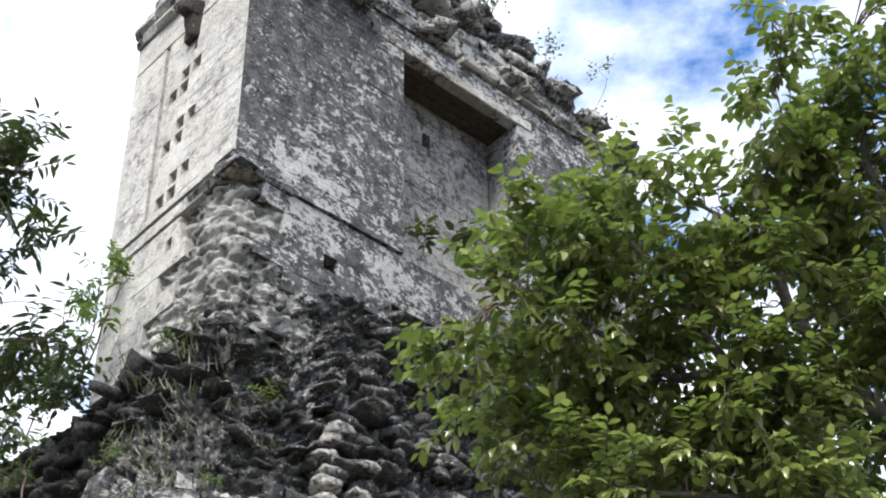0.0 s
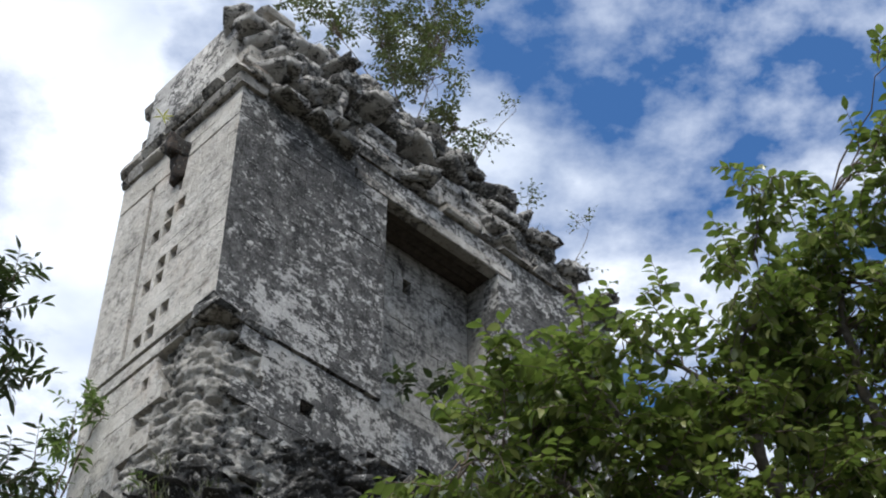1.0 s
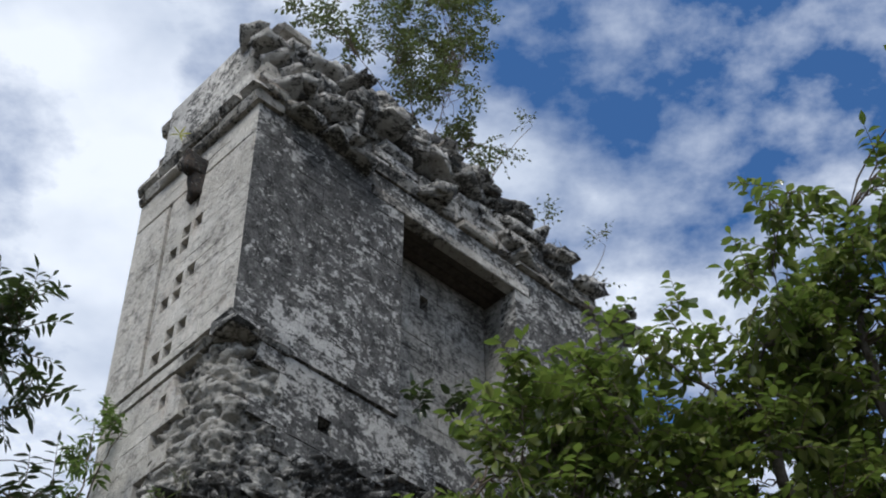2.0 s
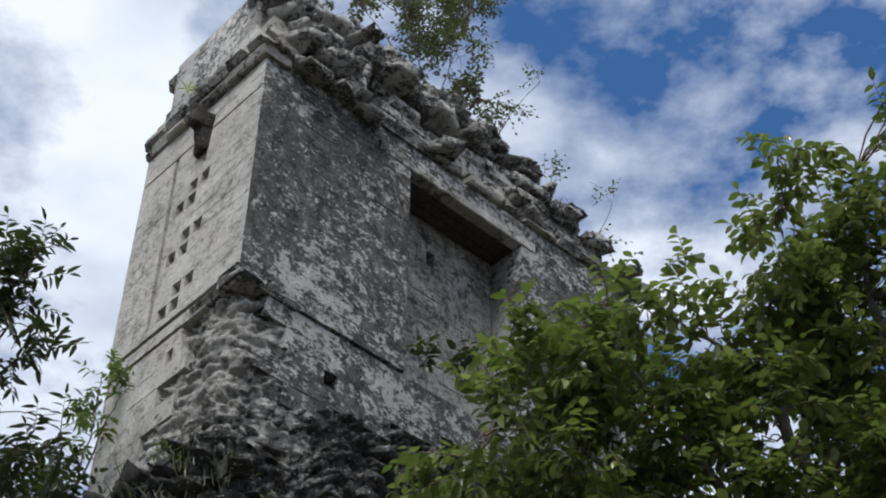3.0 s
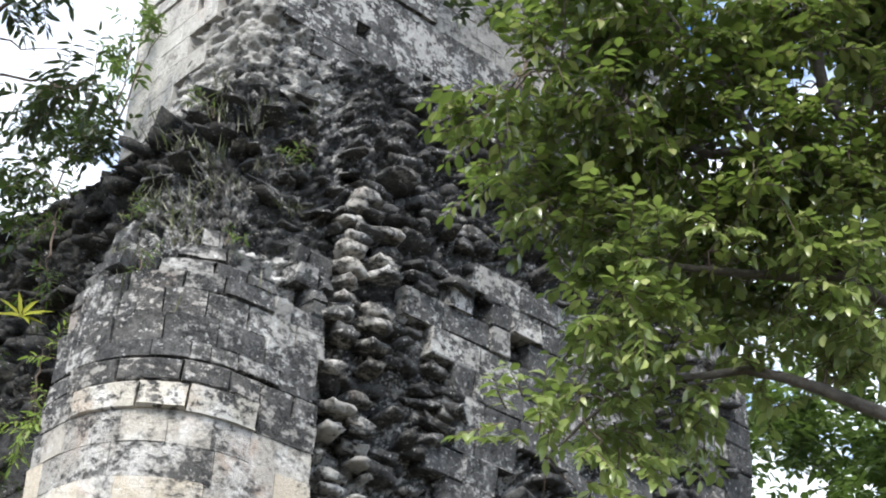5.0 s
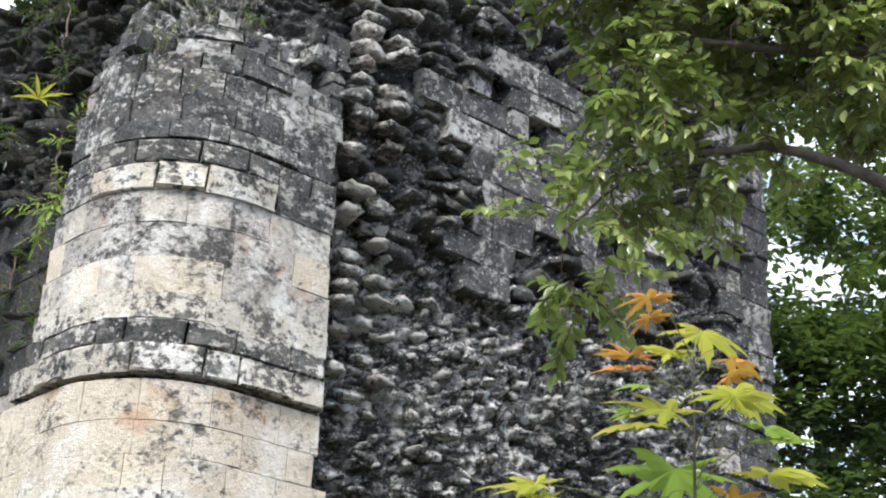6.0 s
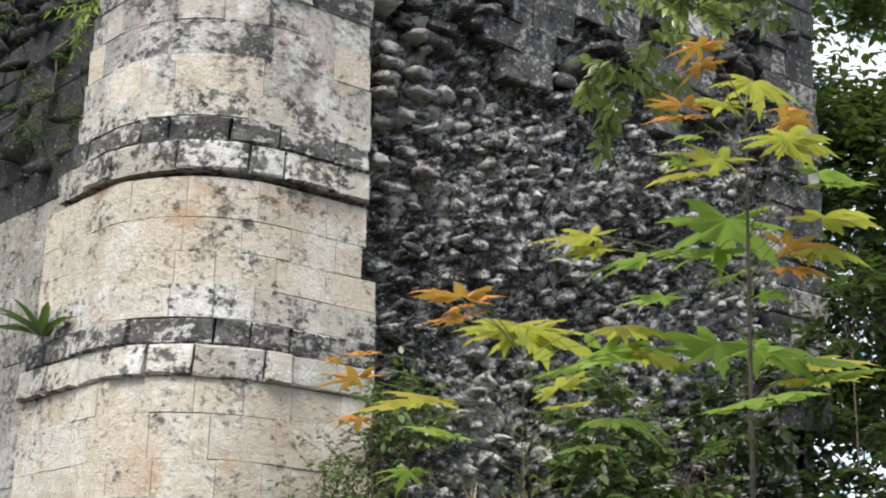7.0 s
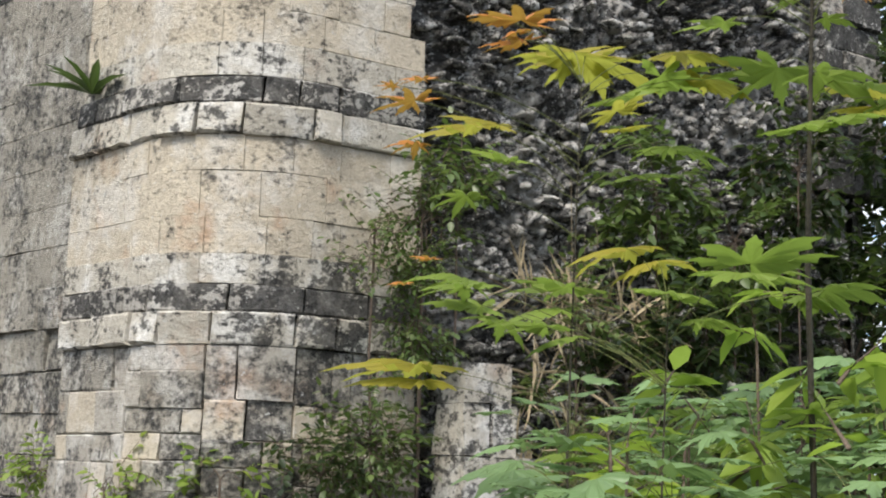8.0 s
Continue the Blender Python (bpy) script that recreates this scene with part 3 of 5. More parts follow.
def pale_reach(s, z):
    t = (11.75 - z) / 1.8
    return -0.62 - 0.75 * t + 0.15 * noise.noise(Vector((z * 3, 1, 1))) < s < 0.66 + 0.35 * t + 0.15 * noise.noise(Vector((z * 3, 5, 1)))


pz, ps = np.arange(9.85, 11.76, 0.02), np.arange(-1.7, 1.5, 0.02)
vs = []
for z in pz:
    for s in ps:
        x, y, nx, ny = pale_spot(s, z)
        p = Vector((x, y, z))
        d = 0.34 * stone_relief(p, 0.15, 0.38, 0.75) - 0.24 * max(0.0, noise.noise(Vector((p.x * 6.0, p.y * 6.0, p.z * 11.5))) - 0.16) + 0.03 * noise.noise(Vector((p.x * 3, p.y * 3, p.z * 13))) + 0.05 * noise.noise(p * 3) + 0.022 * noise.noise(p * 13) - 0.05 - (0.0 if pale_reach(s, z) else 0.16)
        vs.append(own((x + nx * d, y + ny * d, z)))
n = len(ps)
hang("eroded_corner", from_arrays("eroded_corner", vs, [(j * n + i, j * n + i + 1, (j + 1) * n + i + 1, (j + 1) * n + i) for j in range(len(pz) - 1) for i in range(n - 1)], M_PALECORE, True), tower, "pale eroded masonry at the temple's corner")

# tenon stones that stick out in a column where the facing broke away
for z in np.arange(5.2, 9.0, 0.165):
    for k in range(2):
        v, f = SLABS[rng.integers(len(SLABS))]
        s = S_RIGHT + (0.12 if k == 0 else 0.43) + rng.normal(0, 0.05)
        if rng.random() < (0.12 if k == 0 else 0.3) + (0.25 if z < 6.4 else 0.0):
            continue
        x, y, nx, ny = core_point(s, z)
        m = turn_matrix(rng.normal(0, 0.10), rng.normal(0, 0.10), math.atan2(ny, nx) + math.pi / 2 + rng.normal(0, 0.2))
        d = 0.09 + rng.normal(0, 0.04)
        half = np.array([rng.uniform(0.10, 0.17), 0.17, rng.uniform(0.04, 0.062)]) * (0.75 if z < 6.6 else 1.0) / 1.15
        pts = (v * half) @ m.T + np.array(own((x + nx * d, y + ny * d, z + rng.normal(0, 0.02))))
        hang("tenon_stone", tri_mesh("tenon_stone", pts, f, M_TENON if rng.random() < 0.4 else M_SOOT, False), tower)

# small weathered courses of the top tier and the leaning shoulder above it
z = 6.77
while z < 8.95:
    tall = rng.uniform(0.13, 0.24)
    mid = z + tall / 2

    def shoulder_way(s):
        cx, cy, r = core_plan(mid - 0.05)
        proud = 0.15 - 0.13 * min(1.0, max(0.0, (mid - 6.9) / 1.6))
        return along(s, cx - proud, cy - proud, r)

    worn = max(0.0, (mid - 7.15) / 1.2)
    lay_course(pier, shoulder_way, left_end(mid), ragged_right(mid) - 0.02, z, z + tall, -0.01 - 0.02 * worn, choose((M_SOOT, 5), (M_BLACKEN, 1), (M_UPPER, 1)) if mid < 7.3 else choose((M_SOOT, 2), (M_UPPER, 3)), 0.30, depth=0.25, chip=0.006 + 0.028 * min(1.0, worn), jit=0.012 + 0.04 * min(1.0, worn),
               skip=lambda s, zz: noise.noise(Vector((s * 1.9, zz * 2.4, 1.0))) < -0.62 + 1.05 * worn)
    z += tall

# patches of surviving ashlar on the stripped face
ashlar = base("ashlar_patch", Matrix.Identity(4), "", "")
ashlar.parent = tower
ashlar["label"] = "patch of grey ashlar left on the stripped face"


def stripped_way(s):
    x, y, nx, ny = along(s, CX, CY, ROUND)
    return x, y + 0.19, nx, ny


for z in np.arange(5.9, 8.85, 0.27):
    lay_course(ashlar, stripped_way, 2.0, 5.6, z, z + 0.27, 0.0, choose((M_SOOT, 3), (M_UPPER, 2)), 0.40, curved=False, skip=lambda s, zz: not face_stone(s, zz), chip=0.013, jit=0.022)
for z in np.arange(4.0, 9.3, 0.27):
    lay_course(ashlar, stripped_way, 6.35, 7.2, z, z + 0.27, -0.02, choose((M_UPPER, 3), (M_GREYED, 1)), 0.40, curved=False, chip=0.02, jit=0.02)

# inset wall beside the pier: big pale blocks below, moss and painted shade above
inset = base("inset_wall", Matrix.Identity(4), "", "")
inset.parent = tower
inset["label"] = "pale grey ashlar wall set back beside the pier"


def inset_way(s):
    return CX + 0.50, JAMB - s, -1.0, 0.0


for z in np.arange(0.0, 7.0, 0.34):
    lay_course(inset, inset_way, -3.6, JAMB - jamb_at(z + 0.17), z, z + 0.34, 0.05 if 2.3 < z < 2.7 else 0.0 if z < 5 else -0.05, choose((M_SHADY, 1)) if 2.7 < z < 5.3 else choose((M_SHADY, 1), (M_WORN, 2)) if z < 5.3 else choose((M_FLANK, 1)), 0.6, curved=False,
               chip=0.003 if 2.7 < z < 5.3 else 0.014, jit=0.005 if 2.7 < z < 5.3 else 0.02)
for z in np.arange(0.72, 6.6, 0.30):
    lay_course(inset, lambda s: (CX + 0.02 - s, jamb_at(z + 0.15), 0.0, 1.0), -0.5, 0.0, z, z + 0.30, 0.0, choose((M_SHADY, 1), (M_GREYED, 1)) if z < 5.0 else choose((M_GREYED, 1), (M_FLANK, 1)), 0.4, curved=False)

# ---- the temple on top ----
temple = base("temple", Matrix.Identity(4), "", "")
temple.parent = tower
temple["label"] = "square temple with a blind doorway and checkered slits"
DOOR = (8.14, 9.92, 11.72, 14.60)
FAR_X, FAR_Y = 11.95, 11.53


def box_faces(x0, x1, y0, y1, z0, z1, vs, fs):
    k = len(vs)
    vs += [own(p) for p in ((x0, y0, z0), (x1, y0, z0), (x1, y1, z0), (x0, y1, z0), (x0, y0, z1), (x1, y0, z1), (x1, y1, z1), (x0, y1, z1))]
    fs += [tuple(k + i for i in f) for f in ((3, 2, 1, 0), (4, 5, 6, 7), (0, 1, 5, 4), (1, 2, 6, 5), (2, 3, 7, 6), (3, 0, 4, 7))]


def box_part(name, x0, x1, y0, y1, z0, z1, material, parent, label=""):
    vs, fs = [], []
    box_faces(x0, x1, y0, y1, z0, z1, vs, fs)
    return hang(name, from_arrays(name, vs, fs, material), parent, label)


IN, BACK = 0.22, TY + 0.53
vs, fs = [], []
box_faces(TX + 0.42, FAR_X, BACK + 0.2, FAR_Y - IN, 9.9, 15.6, vs, fs)
hang("temple_core", from_arrays("temple_core", vs, fs, M_PALECORE), temple, "solid masonry core of the temple")
box_part("masonry_pier", TX + IN, DOOR[0] - 0.02, TY + IN, BACK + 0.2, 9.9, 15.6, M_PALECORE, temple)
box_part("masonry_pier", DOOR[1] + 0.02, FAR_X, TY + IN, BACK + 0.2, 9.9, 15.6, M_PALECORE, temple)
box_part("masonry_sill", DOOR[0] - 0.02, DOOR[1] + 0.02, TY + IN, BACK + 0.2, 9.9, DOOR[2], M_PALECORE, temple)
box_part("masonry_head", DOOR[0] - 0.02, DOOR[1] + 0.02, TY + IN, BACK + 0.2, DOOR[3] + 0.17, 15.6, M_PALECORE, temple)


def right_way(s):
    return TX + s, TY, 0.0, -1.0


def left_way(s):
    return TX, TY - s, -1.0, 0.0


def foot(s):
    """The lower edge of the smooth face, above the rubble."""
    return 10.22 + 0.34 * max(0.0, min(s, 2.9)) + 0.12 * noise.noise(Vector((s * 2.1, 0, 4)))


# mottled face with the blind doorway
RIGHT_ROWS = [10.0, 10.25, 10.5, 10.75, 10.98, 11.16, 11.41, 11.65, 11.67, 11.90, 12.11, 12.36, 12.58, 12.83, 13.05, 13.29, 13.50, 13.76, 13.98, 14.20, 14.41, 14.60, 14.76, 14.98]
for lo, hi in zip(RIGHT_ROWS, RIGHT_ROWS[1:]):
    if hi - lo < 0.05:
        continue
    ends = [(0.004, FAR_X - TX)]
    if lo > 11.6 and hi < 14.61:
        ends = [(0.004, DOOR[0] - TX), (DOOR[1] - TX, FAR_X - TX)]
    if lo == 14.60:
        ends = [(0.004, 1.62), (4.15, FAR_X - TX)]
    if lo == 10.98:
        ends = [(0.004, 1.13), (1.29, FAR_X - TX)]
    for a, b in ends:
        lay_course(temple, right_way, a, b, lo, hi, 0.0 if lo > 11.64 else -0.03, choose((M_RIGHT, 1)) if lo > 11.64 else choose((M_LOWER, 1)), 0.36, curved=False,
                   skip=lambda s, zz: zz < foot(s) or (zz < 11.68 and s < 0.52 and pale_reach(s - 0.1, zz)), chip=0.0016, jit=0.0016, depth=0.25, name="face_block")
# the doorway's back wall, sides and timber lintel
for lo, hi in zip(RIGHT_ROWS, RIGHT_ROWS[1:]):
    if 11.66 < lo < 14.7 and hi - lo > 0.05:
        ends = [(0.0, 0.74), (0.86, DOOR[1] - DOOR[0])] if lo == 13.98 else [(0.0, DOOR[1] - DOOR[0])]
        for a, b in ends:
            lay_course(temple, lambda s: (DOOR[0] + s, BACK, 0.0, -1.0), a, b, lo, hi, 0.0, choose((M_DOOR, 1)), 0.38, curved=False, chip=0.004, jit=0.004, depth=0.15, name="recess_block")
        if hi < 14.7:
            for x, n in ((DOOR[0], 1.0), (DOOR[1], -1.0)):
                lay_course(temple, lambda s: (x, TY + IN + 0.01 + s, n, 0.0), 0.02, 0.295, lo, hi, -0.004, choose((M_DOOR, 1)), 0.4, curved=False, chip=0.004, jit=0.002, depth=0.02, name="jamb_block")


def beam(name, way, s0, s1, z0, z1, out, depth, material, parent, label=""):
    return hang(name, block_mesh(name, way, s0, s1, z0, z1, out, depth, material, 14, 0.014, 0.0), parent, label)


beam("lintel", right_way, 1.64, 4.13, 14.605, 14.755, 0.012, 0.14, M_GREYED, temple, "long weathered lintel over the doorway")
for k in range(4):
    beam("lintel_beam", lambda s: (TX + s, TY + 0.30 - 0.012 + 0.07 * (k - 1) * 1.9 + 0.02, 0.0, -1.0), 1.9, 4.0, 14.615 + 0.01 * (k % 2), 14.74, 0.055, 0.06, M_WOOD, temple, "dark timber beam")

# pale face: sunken panel and checkered slits
LEFT_ROWS = [10.0, 10.25, 10.5, 10.75, 11.0, 11.24, 11.40, 11.58, 11.61, 11.76, 11.79, 11.885, 12.06, 12.10, 12.275, 12.45, 12.635, 12.81, 12.85, 13.025, 13.20, 13.365, 13.54, 13.58, 13.755,
             13.93, 14.16, 14.39, 14.42, 14.62, 14.84]
WIDE = FAR_Y - TY
for lo, hi in zip(LEFT_ROWS, LEFT_ROWS[1:]):
    if hi - lo < 0.035:
        continue
    cuts = [-WIDE, -0.004]
    if 11.88 < lo < 14.4:
        cuts = [-WIDE, -1.555, -1.480, -0.004]
    for low, high in ((12.06, 12.10), (12.81, 12.85), (13.54, 13.58)):
        if lo == high:
            cuts = cuts[:-1] + [-1.165, -1.02, -0.960, -0.815, -0.004]
        if hi == low:
            cuts = cuts[:-1] + [-1.370, -1.225, -1.165, -1.02, -0.004]
    if lo == 11.24:
        cuts = [-WIDE, -1.12, -1.02, -0.004]
    if lo == 13.93:
        cuts = cuts[:-1] + [-0.98, -0.93, -0.004]
    for a, b in zip(cuts[0::2], cuts[1::2]):
        lay_course(temple, left_way, a, b, lo, hi, 0.0 if lo > 11.75 else -0.02 if lo > 11.6 else -0.035, choose((M_LEFT, 1)), 0.34, curved=False,
                   skip=lambda s, zz: zz < 11.62 and pale_reach(s, zz) or 11.62 < zz < 11.75 and s > -0.72, chip=0.0015, jit=0.0015, depth=0.25, name="face_block")
# strip that closes the panel's groove from behind, but for the line of shade
box_part("panel_back", TX + 0.08, TX + 0.24, TY + 1.47, TY + 1.56, 11.9, 14.42, M_PALECORE, temple)
box_part("panel_back", TX + 0.05, TX + 0.24, TY + 0.61, TY + 1.55, 14.385, 14.425, M_PALECORE, temple)

lay_course(temple, right_way, -0.03, 0.72, 11.64, 11.80, 0.04, choose((M_GREYED, 1), (M_RIGHT, 1)), 0.30, curved=False, chip=0.045, jit=0.02, depth=0.3, name="moulding_stone")
lay_course(temple, left_way, -0.75, 0.03, 11.62, 11.755, 0.02, choose((M_GREYED, 1)), 0.30, curved=False, chip=0.05, jit=0.015, depth=0.3, name="moulding_stone")

# cornice, frieze and coping of the pale side
lay_course(temple, left_way, -WIDE, 0.05, 14.85, 15.00, 0.07, choose((M_GREYED, 2), (M_LEFT, 1)), 0.50, curved=False, chip=0.03, jit=0.02, depth=0.3, name="cornice_stone")
lay_course(temple, left_way, -WIDE - 0.02, 0.10, 15.00, 15.17, 0.13, choose((M_GREYED, 1)), 0.42, curved=False, chip=0.045, jit=0.03, depth=0.3, name="cornice_stone")
lay_course(temple, right_way, -0.02, 0.55, 14.98, 15.18, 0.08, choose((M_GREYED, 1)), 0.30, curved=False, chip=0.05, jit=0.03, depth=0.3, name="cornice_stone")
for k, (lo, hi) in enumerate(((15.17, 15.44), (15.44, 15.70), (15.70, 15.95), (15.95, 16.18))):
    for way, a, b in ((lambda s: (TX + 0.03 + 0.05 * k, TY - s, -1.0, 0.0), -WIDE + 0.04 * k, -0.03 - 0.05 * k), (lambda s: (TX + s, TY + 0.04 + 0.08 * k, 0.0, -1.0), 0.05 + 0.05 * k, 0.5)):
        lay_course(temple, way, a, b, lo, hi, 0.0, choose((M_LEFT, 2), (M_GREYED, 2)), 0.36, curved=False, chip=0.012, jit=0.014, depth=0.3, name="frieze_block")
lay_course(temple, lambda s: (TX + 0.13, TY - s, -1.0, 0.0), -WIDE - 0.02, 0.0, 16.18, 16.34, 0.08, choose((M_GREYED, 1)), 0.42, curved=False, chip=0.05, jit=0.03, depth=0.4, name="coping_stone", skip=lambda s, z: rng.random() < 0.1)
lay_course(temple, lambda s: (TX + 0.20, TY - s, -1.0, 0.0), -WIDE + 0.3, 0.0, 16.34, 16.46, 0.06, choose((M_GREYED, 1)), 0.36, curved=False, chip=0.045, jit=0.03, depth=0.4, name="coping_stone", skip=lambda s, z: rng.random() < 0.35)

# dark stone that juts out under the cornice
v, f = FINE_ROCKS[3]
pts = np.concatenate([(v * (0.16, 0.08, 0.11)) + (-0.10, 0, 0.20), (v * (0.10, 0.075, 0.17)) @ turn_matrix(0, -0.2, 0).T + (-0.04, 0.02, 0.0), (v * (0.06, 0.05, 0.07)) + (-0.02, 0.10, -0.14)])
hang("jutting_stone", tri_mesh("jutting_stone", pts + np.array(own((TX, 10.30, 14.30))), np.concatenate([f, f + len(v), f + 2 * len(v)]), M_JUT), temple, "blackened carved stone jutting from the wall")


# the collapsed roof over the mottled side
def roof_top(x):
    """Height of the broken skyline along the mottled face."""
    return float(np.interp(x, [5.9, 6.4, 7.2, 8.3, 9.4, 10.3, 10.9, 11.4, 11.9, 12.3], [16.42, 16.62, 16.74, 16.70, 16.55, 16.40, 16.0, 15.5, 15.05, 14.9])) + 0.07 * noise.noise(Vector((x * 3.0, 0, 0)))


def roof_point(s, z):
    """The rough slope above the face; s runs along x from the corner."""
    x = TX + s
    t = (z - 14.95) / 1.7
    y = TY + 0.42 * t - 0.10 * math.exp(-((t - 0.22) / 0.12) ** 2) - 0.10 * math.exp(-((t - 0.62) / 0.10) ** 2)
    p = Vector((x, y, z))
    d = 0.10 * noise.noise(p * 1.6) + 0.06 * noise.noise(p * 4.7)
    return x, y - d, 0.0, -1.0


ss, ts = np.arange(0.02, FAR_X - TX + 0.25, 0.06), np.linspace(0, 1, 30)
vs = []
for t in ts:
    for s in ss:
        z = 14.94 + t * (roof_top(TX + s) - 14.94 - 0.05)
        x, y, _, _ = roof_point(s, z)
        vs.append(own((x, y + (0.14 if z < 16.0 else 0.06), z)))
n = len(ss)
back = len(vs)
for s in ss:
    vs.append(own((TX + s, FAR_Y - 0.25, roof_top(TX + s) - 0.10)))
for s in ss:
    vs.append(own((TX + s, FAR_Y - 0.25, 14.94)))
rows = len(ts) + 2
fs = [(j * n + i, j * n + i + 1, (j + 1) * n + i + 1, (j + 1) * n + i) for j in range(rows - 1) for i in range(n - 1)]
fs += [tuple(j * n for j in range(rows)), tuple((rows - 1 - j) * n + n - 1 for j in range(rows))]
hang("roof_core", from_arrays("roof_core", vs, fs, M_ROOF, True), temple, "collapsed rubble roof")
roof = Heap()
rubble_band(roof, roof_point, (0.0, FAR_X - TX + 0.2), (14.95, 17.0), 0.34, SLABS, 0.30, -0.02, thin=0.5, keep=lambda s, z: z < roof_top(TX + s) and (z > 15.95 or 0.4 < s < 1.4 or noise.noise(Vector((s * 1.3, z * 2.0, 6.0))) > 0.25))
hang("roof_rubble", roof.mesh("roof_rubble", M_ROOF, False), temple, "jagged dark roof rubble", "stuff")
for k in range(44):
    s = rng.uniform(0.1, FAR_X - TX)
    t = (0.62 if k % 3 == 1 else 0.95) + rng.normal(0, 0.05)
    z = 14.95 + t * (roof_top(TX + s) - 14.95)
    x, y, _, _ = roof_point(s, z)
    v, f = SLABS[rng.integers(len(SLABS))]
    pts = (v * np.array([rng.uniform(0.15, 0.32), 0.17, rng.uniform(0.05, 0.09)])) @ turn_matrix(rng.normal(0, 0.15), rng.normal(0, 0.15), rng.normal(0, 0.3)).T + np.array(own((x, y - 0.03, z)))
    hang("roof_stone", tri_mesh("roof_stone", pts, f, M_ROOF if rng.random() < 0.75 else M_UPPER, False), temple)


# what is left of the roof's mouldings and its stepped stones
lay_course(temple, lambda s: (TX + s, TY - 0.02, 0.0, -1.0), 1.3, 5.6, 14.985, 15.13, 0.05, choose((M_GREYED, 2), (M_TENON, 1)), 0.46, curved=False, chip=0.03, jit=0.03, depth=0.3, name="moulding_stone", skip=lambda s, z: rng.random() < 0.25)
lay_course(temple, lambda s: (TX + s, TY + 0.13, 0.0, -1.0), 1.8, 4.9, 15.56, 15.80, 0.05, choose((M_ROOF, 2), (M_TENON, 1)), 0.52, curved=False, chip=0.055, jit=0.03, depth=0.35, name="moulding_stone", skip=lambda s, z: rng.random() < 0.3)
for k, (lo, hi) in enumerate(((15.13, 15.35), (15.35, 15.56), (15.80, 16.02))):
    lay_course(temple, lambda s: (TX + s, TY + 0.03 + 0.05 * k + (0.05 if k == 2 else 0.0), 0.0, -1.0), 0.5, 5.7 - 0.25 * k, lo, hi, 0.0, choose((M_ROOF, 3), (M_GREYED, 1)), 0.44, curved=False, chip=0.026, jit=0.030, depth=0.3,
               name="parapet_block", skip=lambda s, z: noise.noise(Vector((s * 1.4, k * 0.5, 3.0))) < (-0.50, -0.40, -0.20)[k] or 0.75 < s < 1.35)
for k in range(5):
    v, f = FINE_ROCKS[k]
    pts = (v * (0.13, 0.15, 0.085)) @ turn_matrix(rng.normal(0, 0.1), rng.normal(0, 0.1), rng.normal(0, 0.2)).T + np.array(own((7.12 + 0.07 * k, TY - 0.05 + 0.05 * k, 15.12 + 0.19 * k)))
    hang("stepped_stone", tri_mesh("stepped_stone", pts, f, M_TENON), temple)
# stub of pale masonry by the tower's foot
stub = base("masonry_stub", TURN @ Matrix.Translation((6.70, 8.18, -0.4)), "low stub of pale broken masonry among weeds", "masonry")
for k, (z0, w) in enumerate(((0.0, 0.95), (0.55, 0.92), (1.05, 0.88), (1.45, 0.80), (1.85, 0.46), (2.2, 0.42))):
    z1 = (0.55, 1.05, 1.45, 1.85, 2.2, 2.48)[k]
    x = 0.0
    for part_w in (0.55 * w, 0.45 * w):
        vs, fs = [], []
        box_faces(x, x + part_w - 0.006, 0.0, 0.30, z0, z1 - 0.006, vs, fs)
        vs = [(p[0] + CX + rng.normal(0, 0.012), p[1] + CY + rng.normal(0, 0.012), p[2] + rng.normal(0, 0.006)) for p in vs]
        hang("block", from_arrays("block", vs, fs, M_CORNICE), stub)
        x += part_w


# ---- plants ----
def leaf_shape(width, fold, curl):
    """A pointed leaf of length one along y, folded at its midrib."""
    v = [(0, 0, 0)]
    for t, w in ((0.30, 0.5), (0.68, 0.40)):
        for side in (-1, 0, 1):
            v.append((side * w * width, t, abs(side) * fold * w * width - curl * t * t))
    v.append((0, 1, -curl))
    f = [(0, 2, 1), (0, 3, 2), (1, 2, 5), (1, 5, 4), (2, 3, 6), (2, 6, 5), (4, 5, 7), (5, 6, 7)]
    return np.array(v, float), np.array(f, np.int32)


BROAD = [leaf_shape(0.52, 0.35, 0.10), leaf_shape(0.46, 0.5, 0.25), leaf_shape(0.58, 0.2, 0.02)]


def elliptic_leaf(width, fold, curl):
    """A rounded leaf of length one with a short point and a stalk."""
    v = [(0, 0, 0), (0, 0.12, 0)]
    steps = ((0.26, 0.34), (0.46, 0.50), (0.66, 0.46), (0.85, 0.26))
    for t, w in steps:
        for side in (-1, 0, 1):
            v.append((side * w * width, t, abs(side) * fold * w * width - curl * t * t))
    v.append((0, 1, -curl * 1.1))
    f = [(1, 3, 2), (1, 4, 3), (0, 1, 2), (0, 4, 1)]
    for i in range(3):
        a, b = 2 + 3 * i, 5 + 3 * i
        f += [(a, a + 1, b + 1), (a, b + 1, b), (a + 1, a + 2, b + 2), (a + 1, b + 2, b + 1)]
    f += [(11, 12, 14), (12, 13, 14)]
    return np.array(v, float), np.array(f, np.int32)


ELLIPTIC = [elliptic_leaf(0.50, 0.30, 0.12), elliptic_leaf(0.46, 0.5, 0.28), elliptic_leaf(0.56, 0.15, 0.04), elliptic_leaf(0.42, 0.4, 0.4)]
SLIM = [leaf_shape(0.22, 0.4, 0.15), leaf_shape(0.18, 0.3, 0.05)]
BLADE = [leaf_shape(0.07, 0.5, 0.35), leaf_shape(0.06, 0.5, 0.15)]


